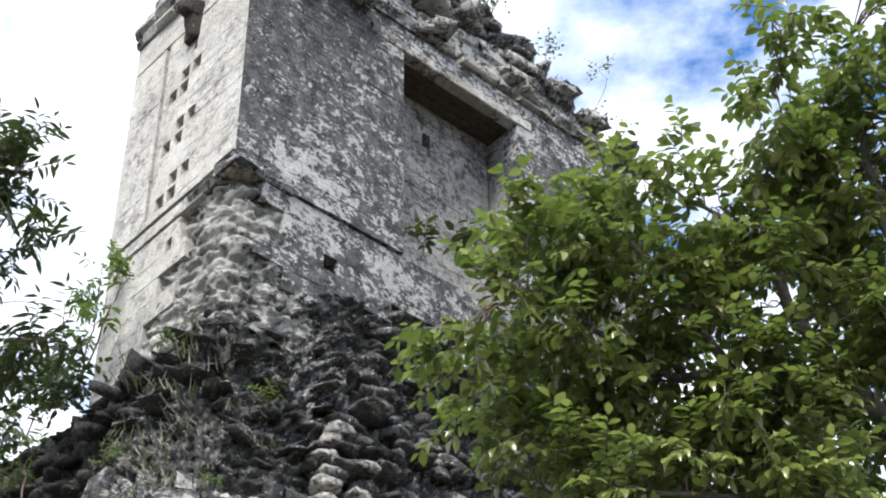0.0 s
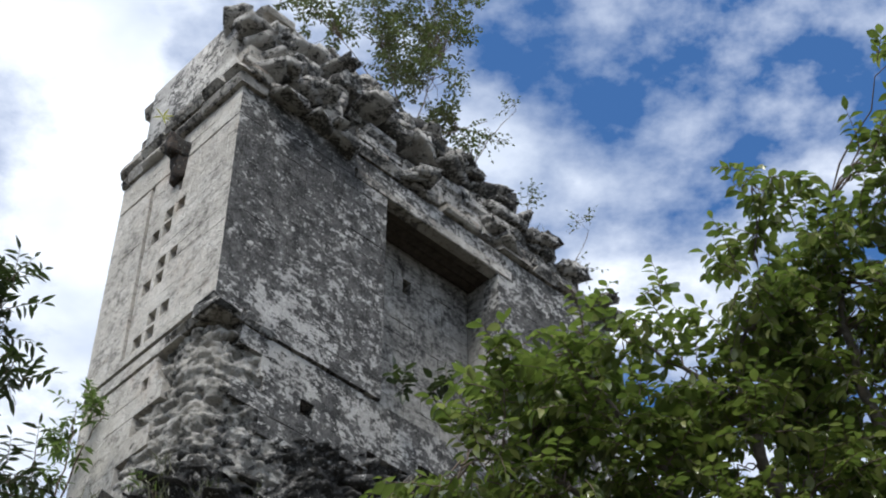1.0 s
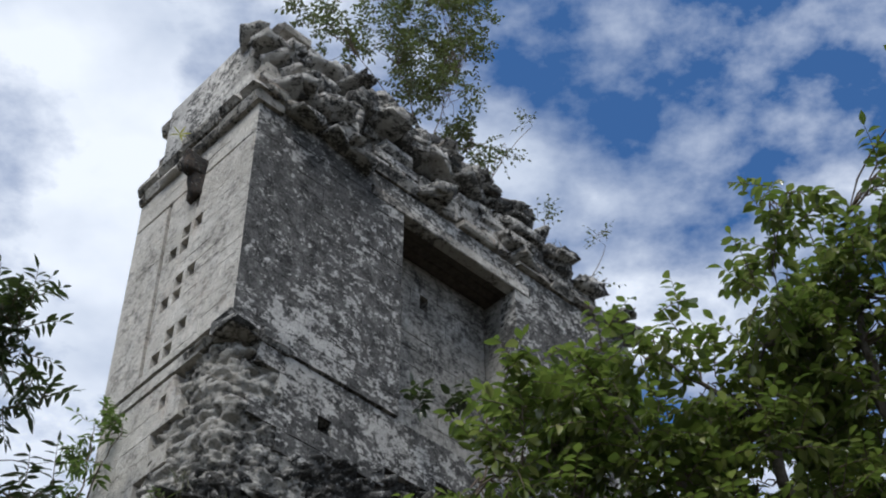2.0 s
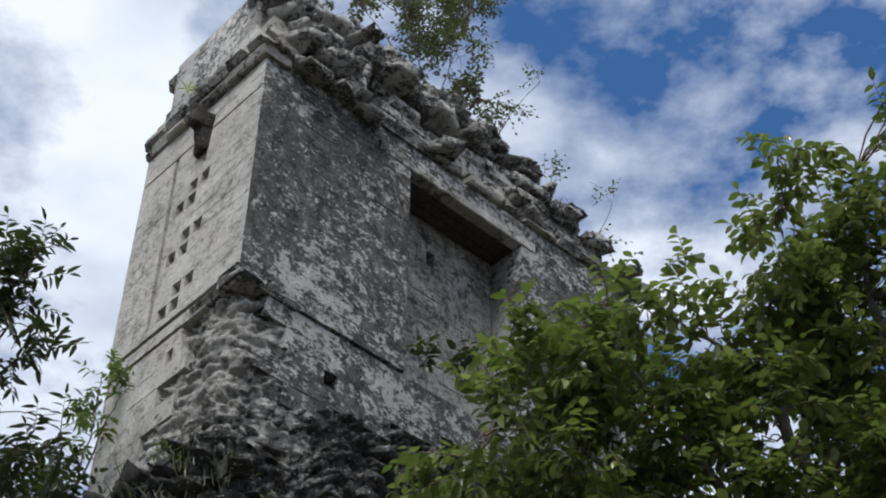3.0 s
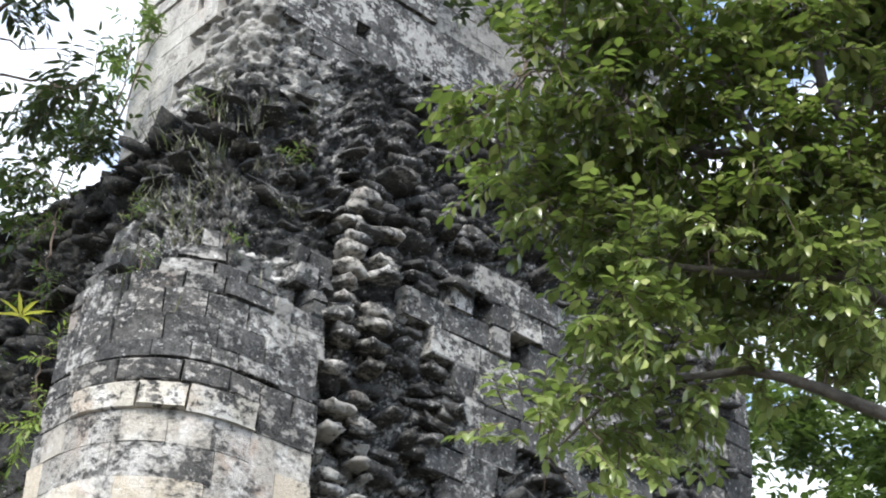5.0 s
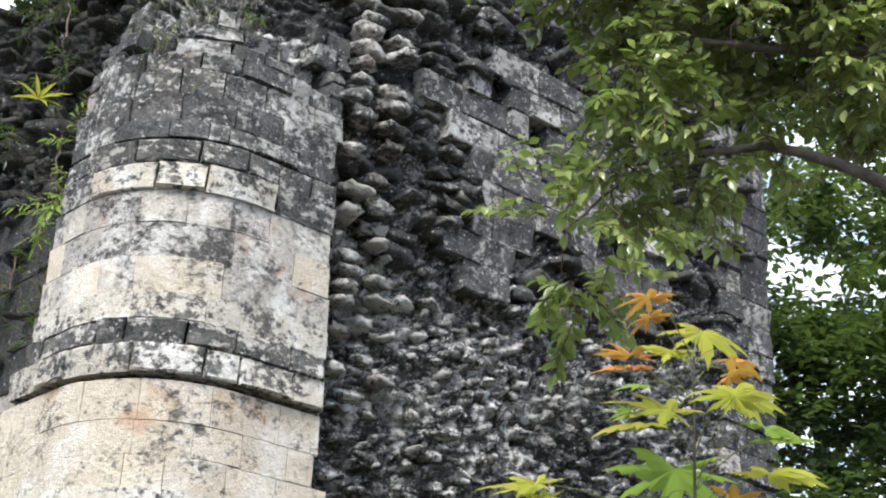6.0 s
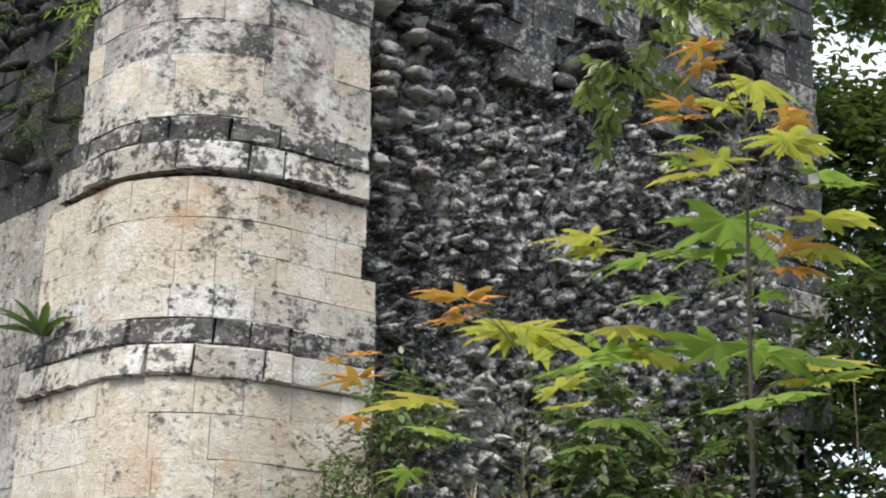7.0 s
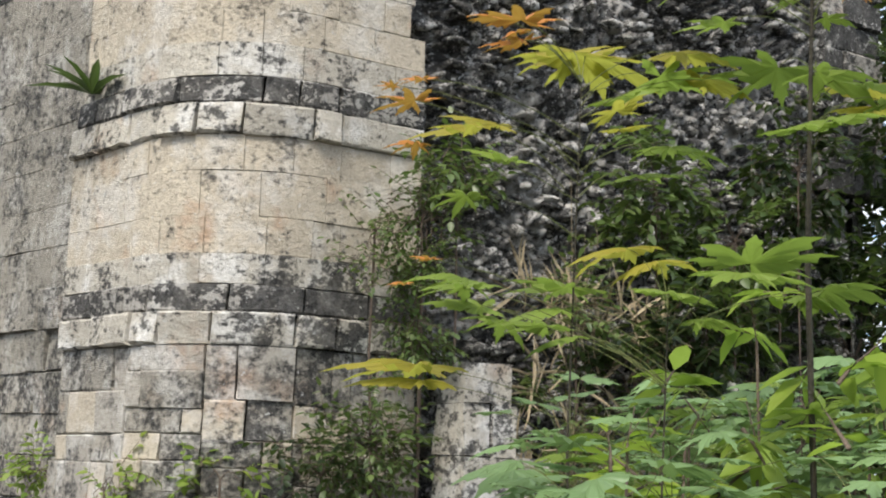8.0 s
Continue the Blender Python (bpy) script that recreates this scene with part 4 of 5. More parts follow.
def put_leaf(heap, shapes, p, d, up, length):
    d = d.normalized()
    side = d.cross(up)
    if side.length < 1e-3:
        side = d.orthogonal()
    side.normalize()
    nrm = side.cross(d)
    m = np.array([side[:], d[:], nrm[:]]) * length
    v, f = shapes[rng.integers(len(shapes))]
    heap.put(v @ m + np.array(p[:]), f)


def rand_dir():
    v = Vector(rng.normal(0, 1, 3))
    return v.normalized()


def twig(leaves, wood, start, way, length, count, size, shapes, thick=0.004, droop=0.25, spread=0.9):
    """A twig with leaves set on both sides."""
    way = way.normalized()
    pts = []
    p = Vector(start)
    d = way.copy()
    step = length / 4
    for i in range(5):
        pts.append(p.copy())
        d = (d + Vector((0, 0, -droop * 0.25)) + 0.12 * rand_dir()).normalized()
        p = p + d * step
    if wood is not None:
        wood.put(*tube(pts, [thick * (1 - 0.18 * i) for i in range(5)], 3))
    for i in range(count):
        t = (i + 0.8) / count * 4
        k = min(3, int(t))
        q = pts[k].lerp(pts[k + 1], min(1.0, t - k))
        ax = (pts[k + 1] - pts[k]).normalized()
        side = ax.cross(Vector((0, 0, 1)))
        if side.length < 0.05:
            side = ax.orthogonal()
        side.normalize()
        sgn = 1 if i % 2 else -1
        out = (ax * (0.5 if i < count - 1 else 1.5) + side * sgn * spread * (1 if i < count - 1 else 0) + 0.35 * rand_dir() - Vector((0, 0, droop)))
        put_leaf(leaves, shapes, q, out, (Vector((0, 0, 1)) + 0.55 * rand_dir()).normalized(), size * rng.uniform(0.7, 1.2))


def tree(name, label, foot_at, limbs, lobes, leaf_mat, bark_mat, shapes, size, per_twig=9, twig_len=0.34, trunk=None, twig_wood=True, category="tree", parent_turn=None, thick=0.011, brighter=None):
    """A tree: trunk and limbs as tapered tubes; lobes (centre, radii, twigs) of the crown are hung with leafy twigs, joined to the nearest limb."""
    m = Matrix.Translation(foot_at) if parent_turn is None else parent_turn @ Matrix.Translation(foot_at)
    top = base(name, m, label, category)
    o = Vector(foot_at)
    skeleton = []
    for path, radii in ([trunk] if trunk else []) + limbs:
        fine, fr = [], []
        for i in range(len(path) - 1):
            for k in range(4):
                fine.append(Vector(path[i]).lerp(Vector(path[i + 1]), k / 4) + (0.02 * rand_dir() if k else Vector()))
                fr.append(radii[i] + (radii[i + 1] - radii[i]) * k / 4)
        fine.append(Vector(path[-1]))
        fr.append(radii[-1])
        v, f = tube([p - o for p in fine], fr, 8)
        hang("trunk" if trunk and path is trunk[0] else "limb", tri_mesh("limb", v, f, bark_mat), top)
        skeleton += fine
    old, low, wood = Heap(), Heap(), Heap()
    for centre, radii, count in lobes:
        # low lobes take the leaf colour that has light painted in
        leaves = low if brighter and centre[2] < brighter[0] else old
        c = Vector(centre)
        # clumps of twigs, so that the outline is uneven and gaps stay open
        clumps = max(1, count // 6)
        for _ in range(clumps):
            d = rand_dir() * rng.uniform(0.25, 1.0) ** 0.5
            q = c + Vector([d[i] * radii[i] for i in range(3)])
            near = min(skeleton, key=lambda p: (p - q).length) if skeleton else c
            way = bend(near - o, q - o, 0.05, 5, 0.03)
            if twig_wood:
                wood.put(*tube(way, [thick * (1 - 0.13 * i) for i in range(6)], 4))
            out = (q - near).normalized() if (q - near).length > 0.05 else rand_dir()
            for _ in range(count // clumps):
                tw = (out * 0.7 + rand_dir() * 0.9 + Vector((0, 0, 0.1))).normalized()
                twig(leaves, wood if twig_wood else None, q - o + 0.10 * rand_dir(), tw, twig_len * rng.uniform(0.6, 1.2), per_twig, size, shapes)
    if twig_wood and wood.n:
        hang("branchwork", wood.mesh("branchwork", M_TWIG), top, kind="stuff")
    hang("crown", old.mesh("crown", leaf_mat, False), top, kind="stuff")
    if low.n:
        hang("low_crown", low.mesh("low_crown", brighter[1], False), top, "low leaves on hanging twigs, light put into their colour", "stuff")
    return top


tree("broadleaf_tree", "broad-leaved tree with glossy green leaves beside the tower", (2.75, 5.85, -0.3),
     [([(2.70, 5.85, 3.6), (2.30, 5.70, 4.8), (1.80, 5.58, 5.23), (1.25, 5.54, 5.34), (0.89, 5.47, 5.37), (0.46, 5.26, 5.56), (0.2, 5.3, 5.6)], (0.07, 0.05, 0.034, 0.026, 0.018, 0.010, 0.004)),
      ([(2.70, 5.85, 3.4), (2.20, 5.70, 4.5), (1.5, 5.63, 4.86), (0.8, 5.56, 4.84), (0.3, 5.55, 5.0)], (0.06, 0.04, 0.026, 0.014, 0.005)),
      ([(1.80, 5.58, 5.23), (1.50, 5.45, 5.6), (1.40, 5.36, 5.88), (1.37, 5.25, 6.18), (1.456, 5.17, 6.243)], (0.036, 0.03, 0.022, 0.014, 0.010)),
      ([(1.456, 5.17, 6.243), (1.470, 4.97, 6.46), (1.462, 4.78, 6.64), (1.462, 4.69, 6.73)], (0.008, 0.006, 0.004, 0.002)),
      ([(2.66, 5.85, 4.2), (2.20, 5.60, 5.4), (1.95, 5.40, 6.1), (1.92, 5.28, 6.7), (1.95, 5.2, 7.1)], (0.07, 0.045, 0.028, 0.014, 0.005)),
      ([(2.6, 5.85, 3.3), (1.7, 5.70, 4.25), (1.1, 5.70, 4.45), (0.6, 5.70, 4.35), (0.3, 5.72, 4.05)], (0.05, 0.032, 0.02, 0.011, 0.004)),
      ([(1.25, 5.54, 5.34), (0.95, 5.35, 5.7), (0.75, 5.25, 6.0), (0.5, 5.15, 6.2)], (0.024, 0.018, 0.011, 0.004)),
      ([(1.40, 5.36, 5.88), (1.2, 5.3, 6.08), (0.95, 5.2, 6.2)], (0.016, 0.011, 0.004)),
      ([(0.8, 5.56, 4.84), (0.5, 5.57, 4.6), (0.42, 5.6, 4.3)], (0.014, 0.009, 0.004))],
     [((0.10, 5.39, 5.41), (0.12, 0.30, 0.10), 25), ((0.28, 5.25, 5.60), (0.14, 0.30, 0.15), 43), ((0.39, 5.19, 5.83), (0.13, 0.30, 0.12), 31), ((0.57, 5.14, 6.14), (0.09, 0.20, 0.07), 12), ((0.61, 5.30, 5.83), (0.19, 0.30, 0.19), 73),
      ((0.77, 5.20, 6.05), (0.17, 0.30, 0.11), 38), ((0.95, 5.16, 6.17), (0.12, 0.20, 0.05), 13), ((0.90, 5.38, 5.65), (0.21, 0.30, 0.21), 86), ((0.53, 5.40, 5.37), (0.22, 0.30, 0.19), 86), ((1.21, 5.34, 6.08), (0.20, 0.30, 0.11), 52)]
     + [((1.31, 5.43, 5.82), (0.23, 0.30, 0.20), 104), ((1.42, 5.27, 6.26), (0.15, 0.20, 0.06), 23), ((1.88, 5.24, 6.77), (0.10, 0.30, 0.16), 39), ((1.75, 5.38, 6.37), (0.17, 0.30, 0.19), 79), ((1.75, 5.56, 5.99), (0.21, 0.30, 0.21), 88),
        ((0.89, 5.52, 5.29), (0.22, 0.30, 0.17), 78), ((1.36, 5.51, 5.34), (0.24, 0.30, 0.17), 101), ((1.75, 5.55, 5.49), (0.14, 0.30, 0.20), 63), ((2.13, 5.30, 6.30), (0.21, 0.30, 0.38), 160), ((2.04, 5.48, 5.62), (0.20, 0.30, 0.27), 120)]
     + [((0.32, 5.53, 5.03), (0.15, 0.30, 0.13), 43), ((0.57, 5.52, 4.81), (0.18, 0.30, 0.15), 60), ((0.51, 5.57, 4.53), (0.10, 0.30, 0.15), 32), ((0.80, 5.55, 4.90), (0.18, 0.30, 0.13), 52), ((1.15, 5.51, 5.05), (0.20, 0.30, 0.14), 69),
        ((0.70, 5.57, 4.49), (0.13, 0.30, 0.10), 28), ((1.51, 5.63, 4.92), (0.19, 0.30, 0.14), 63), ((1.53, 5.69, 4.58), (0.10, 0.30, 0.07), 17), ((1.10, 5.69, 4.57), (0.08, 0.30, 0.05), 8), ((0.21, 5.68, 4.13), (0.07, 0.25, 0.07), 9)]
     + [((0.31, 5.79, 3.87), (0.06, 0.20, 0.09), 9), ((0.50, 5.70, 4.27), (0.16, 0.30, 0.13), 37), ((0.48, 5.73, 3.97), (0.11, 0.30, 0.08), 15), ((0.80, 5.78, 4.27), (0.16, 0.30, 0.10), 27), ((1.46, 5.69, 4.63), (0.15, 0.30, 0.14), 40),
        ((1.19, 5.71, 4.48), (0.10, 0.30, 0.07), 13), ((1.46, 4.97, 6.45), (0.03, 0.05, 0.07), 13), ((1.46, 4.75, 6.66), (0.04, 0.05, 0.06), 13), ((2.05, 5.12, 6.84), (0.09, 0.15, 0.11), 34), ((2.18, 4.97, 7.07), (0.08, 0.15, 0.12), 34), ((2.29, 4.82, 7.30), (0.09, 0.15, 0.12), 34), ((2.19, 4.70, 7.44), (0.02, 0.15, 0.06), 5), ((1.90, 5.20, 6.66), (0.11, 0.15, 0.08), 30),
        ((1.2, 6.1, 5.05), (0.25, 0.2, 0.2), 60), ((1.7, 6.1, 5.1), (0.25, 0.2, 0.2), 60), ((0.85, 6.1, 5.3), (0.22, 0.2, 0.18), 50), ((1.5, 6.1, 5.6), (0.3, 0.2, 0.2), 70), ((2.05, 6.0, 5.3), (0.22, 0.2, 0.3), 70), ((1.9, 5.9, 6.2), (0.2, 0.2, 0.3), 60),
        ((1.46, 5.10, 6.32), (0.05, 0.08, 0.05), 13)],
     M_TREE, M_BARK, ELLIPTIC, 0.067, per_twig=11, twig_len=0.21, thick=0.006, brighter=(4.95, M_TREE_LIT), trunk=([(2.75, 5.85, -0.3), (2.80, 5.85, 1.2), (2.73, 5.85, 2.6), (2.68, 5.85, 4.2)], (0.15, 0.12, 0.10, 0.075)))

OBLONG = [leaf_shape(0.32, 0.3, 0.12), leaf_shape(0.28, 0.4, 0.25)]
tree("narrow_leaf_tree", "slender tree with narrow dark leaves beside the tower", (-3.3, 6.4, -0.3),
     [([(-3.25, 6.4, 3.8), (-2.75, 6.3, 5.9), (-2.54, 6.29, 6.56), (-2.33, 6.2, 6.75), (-2.17, 6.05, 7.0)], (0.05, 0.03, 0.016, 0.009, 0.003)), ([(-2.75, 6.3, 5.9), (-2.45, 6.4, 6.35), (-2.25, 6.6, 6.48), (-2.05, 6.75, 6.5)], (0.02, 0.010, 0.006, 0.002)),
      ([(-2.54, 6.29, 6.56), (-2.35, 6.45, 6.55), (-2.02, 6.55, 6.63)], (0.008, 0.004, 0.0015))],
     [((-2.23, 5.92, 7.12), (0.13, 0.20, 0.06), 26), ((-2.28, 6.09, 6.93), (0.11, 0.20, 0.08), 22), ((-2.12, 6.25, 6.95), (0.08, 0.15, 0.03), 8), ((-2.32, 6.27, 6.72), (0.07, 0.20, 0.05), 8), ((-2.12, 6.77, 6.46), (0.12, 0.20, 0.07), 16),
      ((-2.33, 6.68, 6.46), (0.11, 0.20, 0.10), 14), ((-2.50, 6.00, 6.95), (0.10, 0.20, 0.25), 30)],
     M_NARROW, M_TWIG, OBLONG, 0.085, per_twig=11, twig_len=0.20, thick=0.004, trunk=([(-3.3, 6.4, -0.3), (-3.28, 6.4, 2.0), (-3.25, 6.4, 4.0)], (0.09, 0.07, 0.05)))

tree("far_tree", "bushy tree behind the ruin, sunlight put into its leaf colour", (4.6, 19.5, -0.3),
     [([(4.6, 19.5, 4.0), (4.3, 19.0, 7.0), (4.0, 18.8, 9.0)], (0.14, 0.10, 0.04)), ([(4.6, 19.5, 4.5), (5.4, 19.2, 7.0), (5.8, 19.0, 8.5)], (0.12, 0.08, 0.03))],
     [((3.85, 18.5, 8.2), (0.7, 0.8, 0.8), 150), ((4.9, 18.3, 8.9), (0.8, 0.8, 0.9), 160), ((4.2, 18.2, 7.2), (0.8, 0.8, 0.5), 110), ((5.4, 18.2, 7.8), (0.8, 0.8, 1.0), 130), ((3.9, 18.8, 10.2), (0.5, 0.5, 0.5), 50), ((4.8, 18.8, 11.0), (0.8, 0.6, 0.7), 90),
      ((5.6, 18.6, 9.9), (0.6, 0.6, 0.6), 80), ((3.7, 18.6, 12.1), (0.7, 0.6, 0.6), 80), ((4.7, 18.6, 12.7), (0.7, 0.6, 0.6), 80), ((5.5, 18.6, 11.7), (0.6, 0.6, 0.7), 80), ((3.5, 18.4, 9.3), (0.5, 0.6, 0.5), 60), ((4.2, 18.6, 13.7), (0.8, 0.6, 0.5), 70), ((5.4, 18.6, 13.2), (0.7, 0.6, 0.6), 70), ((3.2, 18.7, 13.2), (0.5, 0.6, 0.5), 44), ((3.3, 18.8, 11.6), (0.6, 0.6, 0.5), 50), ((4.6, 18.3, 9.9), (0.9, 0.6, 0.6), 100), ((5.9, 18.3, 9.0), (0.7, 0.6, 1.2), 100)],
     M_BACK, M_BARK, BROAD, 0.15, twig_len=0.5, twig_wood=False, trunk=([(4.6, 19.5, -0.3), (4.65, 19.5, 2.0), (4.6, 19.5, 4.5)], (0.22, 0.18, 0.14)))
# The gloom behind the ruin is painted into this crown's leaf colour.
tree("shaded_tree", "tree behind the ruin with shade put into its leaf colour", (4.9, 17.0, -0.3),
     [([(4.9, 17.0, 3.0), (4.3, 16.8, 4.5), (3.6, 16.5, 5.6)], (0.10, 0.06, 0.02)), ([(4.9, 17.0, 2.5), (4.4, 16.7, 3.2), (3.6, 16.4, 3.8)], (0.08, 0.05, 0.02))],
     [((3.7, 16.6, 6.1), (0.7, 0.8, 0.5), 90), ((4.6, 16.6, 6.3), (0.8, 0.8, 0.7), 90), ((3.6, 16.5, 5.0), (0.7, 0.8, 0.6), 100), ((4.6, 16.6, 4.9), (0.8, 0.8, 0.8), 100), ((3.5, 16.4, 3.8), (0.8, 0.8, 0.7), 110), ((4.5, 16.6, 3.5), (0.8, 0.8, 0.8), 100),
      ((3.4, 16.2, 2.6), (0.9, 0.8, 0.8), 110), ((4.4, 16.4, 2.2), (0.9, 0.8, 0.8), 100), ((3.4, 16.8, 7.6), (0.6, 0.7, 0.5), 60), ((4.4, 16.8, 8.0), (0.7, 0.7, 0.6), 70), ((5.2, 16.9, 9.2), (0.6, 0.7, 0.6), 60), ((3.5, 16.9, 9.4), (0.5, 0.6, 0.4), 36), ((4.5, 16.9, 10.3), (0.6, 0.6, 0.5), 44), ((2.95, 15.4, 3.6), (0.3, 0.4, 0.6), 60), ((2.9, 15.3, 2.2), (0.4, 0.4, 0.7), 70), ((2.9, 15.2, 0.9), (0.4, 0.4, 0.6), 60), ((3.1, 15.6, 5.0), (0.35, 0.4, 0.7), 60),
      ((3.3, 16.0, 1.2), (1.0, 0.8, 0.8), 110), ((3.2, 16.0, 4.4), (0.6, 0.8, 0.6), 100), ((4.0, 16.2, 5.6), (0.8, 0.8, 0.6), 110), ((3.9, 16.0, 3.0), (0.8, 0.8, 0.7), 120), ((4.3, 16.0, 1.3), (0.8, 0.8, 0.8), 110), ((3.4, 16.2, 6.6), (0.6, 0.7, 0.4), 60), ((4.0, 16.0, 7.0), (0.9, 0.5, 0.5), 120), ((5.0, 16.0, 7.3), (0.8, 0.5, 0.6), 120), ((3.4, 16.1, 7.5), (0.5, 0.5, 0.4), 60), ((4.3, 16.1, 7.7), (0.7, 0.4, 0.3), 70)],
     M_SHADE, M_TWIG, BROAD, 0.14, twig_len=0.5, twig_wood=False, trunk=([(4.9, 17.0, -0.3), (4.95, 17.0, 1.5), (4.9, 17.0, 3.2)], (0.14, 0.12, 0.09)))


def bush(name, label, at, lobes, mat, shapes, size, stems, turned=True, per_twig=7, twig_len=0.25, thick=0.005, category="shrub"):
    """A shrub with stems from its foot; 'turned' places are in the tower's own axes."""
    return tree(name, label, at, [([at, s[0]] if len(s) == 1 else [at, *s], tuple(thick * 2.2 * (1 - 0.28 * i) for i in range(len(s) + 1))) for s in stems], lobes, mat, M_TWIG, shapes, size, per_twig, twig_len,
                category=category, parent_turn=TURN if turned else None, thick=thick)


bush("roof_bush", "thin leafy bush rooted in the collapsed roof", (9.0, 9.95, 16.55),
     [((8.9, 9.9, 18.5), (0.5, 0.35, 0.6), 110), ((8.3, 9.8, 17.9), (0.5, 0.3, 0.4), 70), ((9.6, 9.9, 19.3), (0.5, 0.4, 0.8), 120), ((9.4, 9.9, 18.0), (0.45, 0.35, 0.6), 100), ((7.9, 9.8, 18.2), (0.4, 0.3, 0.3), 44), ((9.7, 9.9, 17.3), (0.35, 0.3, 0.5), 60), ((7.3, 9.8, 17.5), (0.40, 0.3, 0.35), 60), ((6.9, 9.8, 17.9), (0.3, 0.3, 0.3), 30), ((8.2, 9.8, 18.9), (0.5, 0.3, 0.4), 70), ((8.9, 9.9, 19.7), (0.5, 0.4, 0.6), 90), ((9.8, 9.9, 20.4), (0.5, 0.4, 0.6), 80)],
     M_BUSH, BROAD, 0.065, [[(8.7, 9.9, 17.4), (8.4, 9.85, 18.0)], [(9.2, 9.9, 17.6), (9.5, 9.9, 18.8)], [(8.4, 9.8, 17.0), (7.6, 9.7, 17.35)], [(9.6, 9.9, 17.3), (10.4, 9.9, 18.2)]])
for at, tip in (((9.9, 9.9, 16.5), (11.0, 9.9, 18.9)), ((10.0, 9.8, 16.5), (10.3, 9.8, 17.9)), ((10.8, 9.7, 16.0), (11.0, 9.7, 16.9)), ((11.5, 9.6, 15.3), (12.0, 9.6, 16.9)), ((11.45, 9.6, 15.3), (11.6, 9.6, 16.0))):
    mid = tuple(a * 0.5 + b * 0.5 + c for a, b, c in zip(at, tip, (-0.05, 0, 0.1)))
    bush("dry_shoot", "thin shoot with a few dry leaves on the roof edge", at, [(tip, (0.25, 0.15, 0.28), 9), (mid, (0.2, 0.1, 0.2), 5)], M_BUSH, BROAD, 0.055, [[mid, tip]], per_twig=4, thick=0.004)
bush("ledge_plant", "dark-leaved plant on the doorway's sill", (9.15, 9.15, 11.3), [((9.15, 9.1, 12.15), (0.30, 0.12, 0.25), 14), ((9.35, 9.1, 12.35), (0.2, 0.1, 0.2), 8), ((8.3, 9.2, 11.75), (0.1, 0.1, 0.1), 4)], M_NARROW, BROAD, 0.13,
     [[(9.15, 9.1, 12.1)], [(9.3, 9.1, 12.4)]], per_twig=6)
bush("corner_plant", "leafy green plant growing from the temple's foot", (5.80, 11.25, 10.1), [((5.82, 11.20, 11.28), (0.08, 0.16, 0.16), 12), ((5.80, 10.62, 10.92), (0.08, 0.16, 0.08), 9), ((5.80, 11.5, 10.98), (0.1, 0.2, 0.2), 15), ((5.80, 11.85, 10.72), (0.1, 0.25, 0.2), 16),
                                                                                                  ((5.80, 11.2, 10.65), (0.1, 0.3, 0.2), 14)], M_VINE, OBLONG, 0.11, [[(5.82, 11.2, 10.8), (5.82, 11.2, 11.3)], [(5.8, 10.9, 10.7), (5.8, 10.6, 10.9)], [(5.8, 11.6, 10.6), (5.8, 11.85, 10.75)]], per_twig=6, twig_len=0.15)
bush("edge_shrub", "dark twiggy shrub on the tower's broken shoulder", (5.9, 12.4, 10.0), [((5.9, 12.2, 10.45), (0.2, 0.5, 0.3), 26), ((5.9, 12.9, 10.6), (0.2, 0.5, 0.35), 30), ((5.9, 13.4, 10.9), (0.2, 0.5, 0.4), 26), ((5.6, 12.0, 9.6), (0.15, 0.7, 0.3), 30), ((5.75, 11.65, 10.25), (0.12, 0.35, 0.25), 34), ((5.7, 11.2, 9.95), (0.12, 0.3, 0.2), 26)], M_NARROW, BROAD, 0.10,
     [[(5.9, 12.2, 10.4)], [(5.9, 12.9, 10.6)], [(5.9, 13.3, 10.9)]])
# most of these weeds have the wall's shade in their dark green
for k, (at, r, c) in enumerate((((5.45, 11.3, 8.6), (0.12, 0.4, 0.6), 34), ((5.4, 11.0, 7.2), (0.1, 0.25, 0.6), 30), ((5.45, 11.6, 6.3), (0.1, 0.4, 0.5), 24), ((5.45, 12.6, 8.0), (0.1, 0.6, 0.8), 40), ((5.5, 11.0, 5.6), (0.1, 0.2, 0.3), 12))):
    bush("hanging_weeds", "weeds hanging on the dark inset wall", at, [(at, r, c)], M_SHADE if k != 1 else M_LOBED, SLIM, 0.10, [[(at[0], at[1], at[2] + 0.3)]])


def rosette(name, label, at, count, length, mat, rise=0.8, turned=True):
    """A rosette of long pointed blades; each blade a piece."""
    top = base(name, (TURN if turned else Matrix.Identity(4)) @ Matrix.Translation(at), label, "plant")
    for i in range(count):
        a = i * 2.4 + rng.uniform(-0.2, 0.2)
        u = rise * (0.35 + 0.9 * i / count)
        h = Heap()
        put_leaf(h, [leaf_shape(0.15, 0.7, 0.22)], Vector(), Vector((math.cos(a), math.sin(a), u)), Vector((0, 0, 1)), length * rng.uniform(0.8, 1.1))
        hang("blade", h.mesh("blade", mat, False), top)
    return top


rosette("agave", "spiky green rosette growing on the cornice ledge", (4.98, 10.42, 3.95), 15, 0.44, M_AGAVE)
rosette("bromeliad", "small yellow-green rosette on the rubble", (5.35, 11.45, 8.0), 9, 0.28, M_YELLOW)
rosette("bromeliad", "small yellow-green rosette on the cornice", (5.83, 10.6, 15.2), 6, 0.16, M_YELLOW)


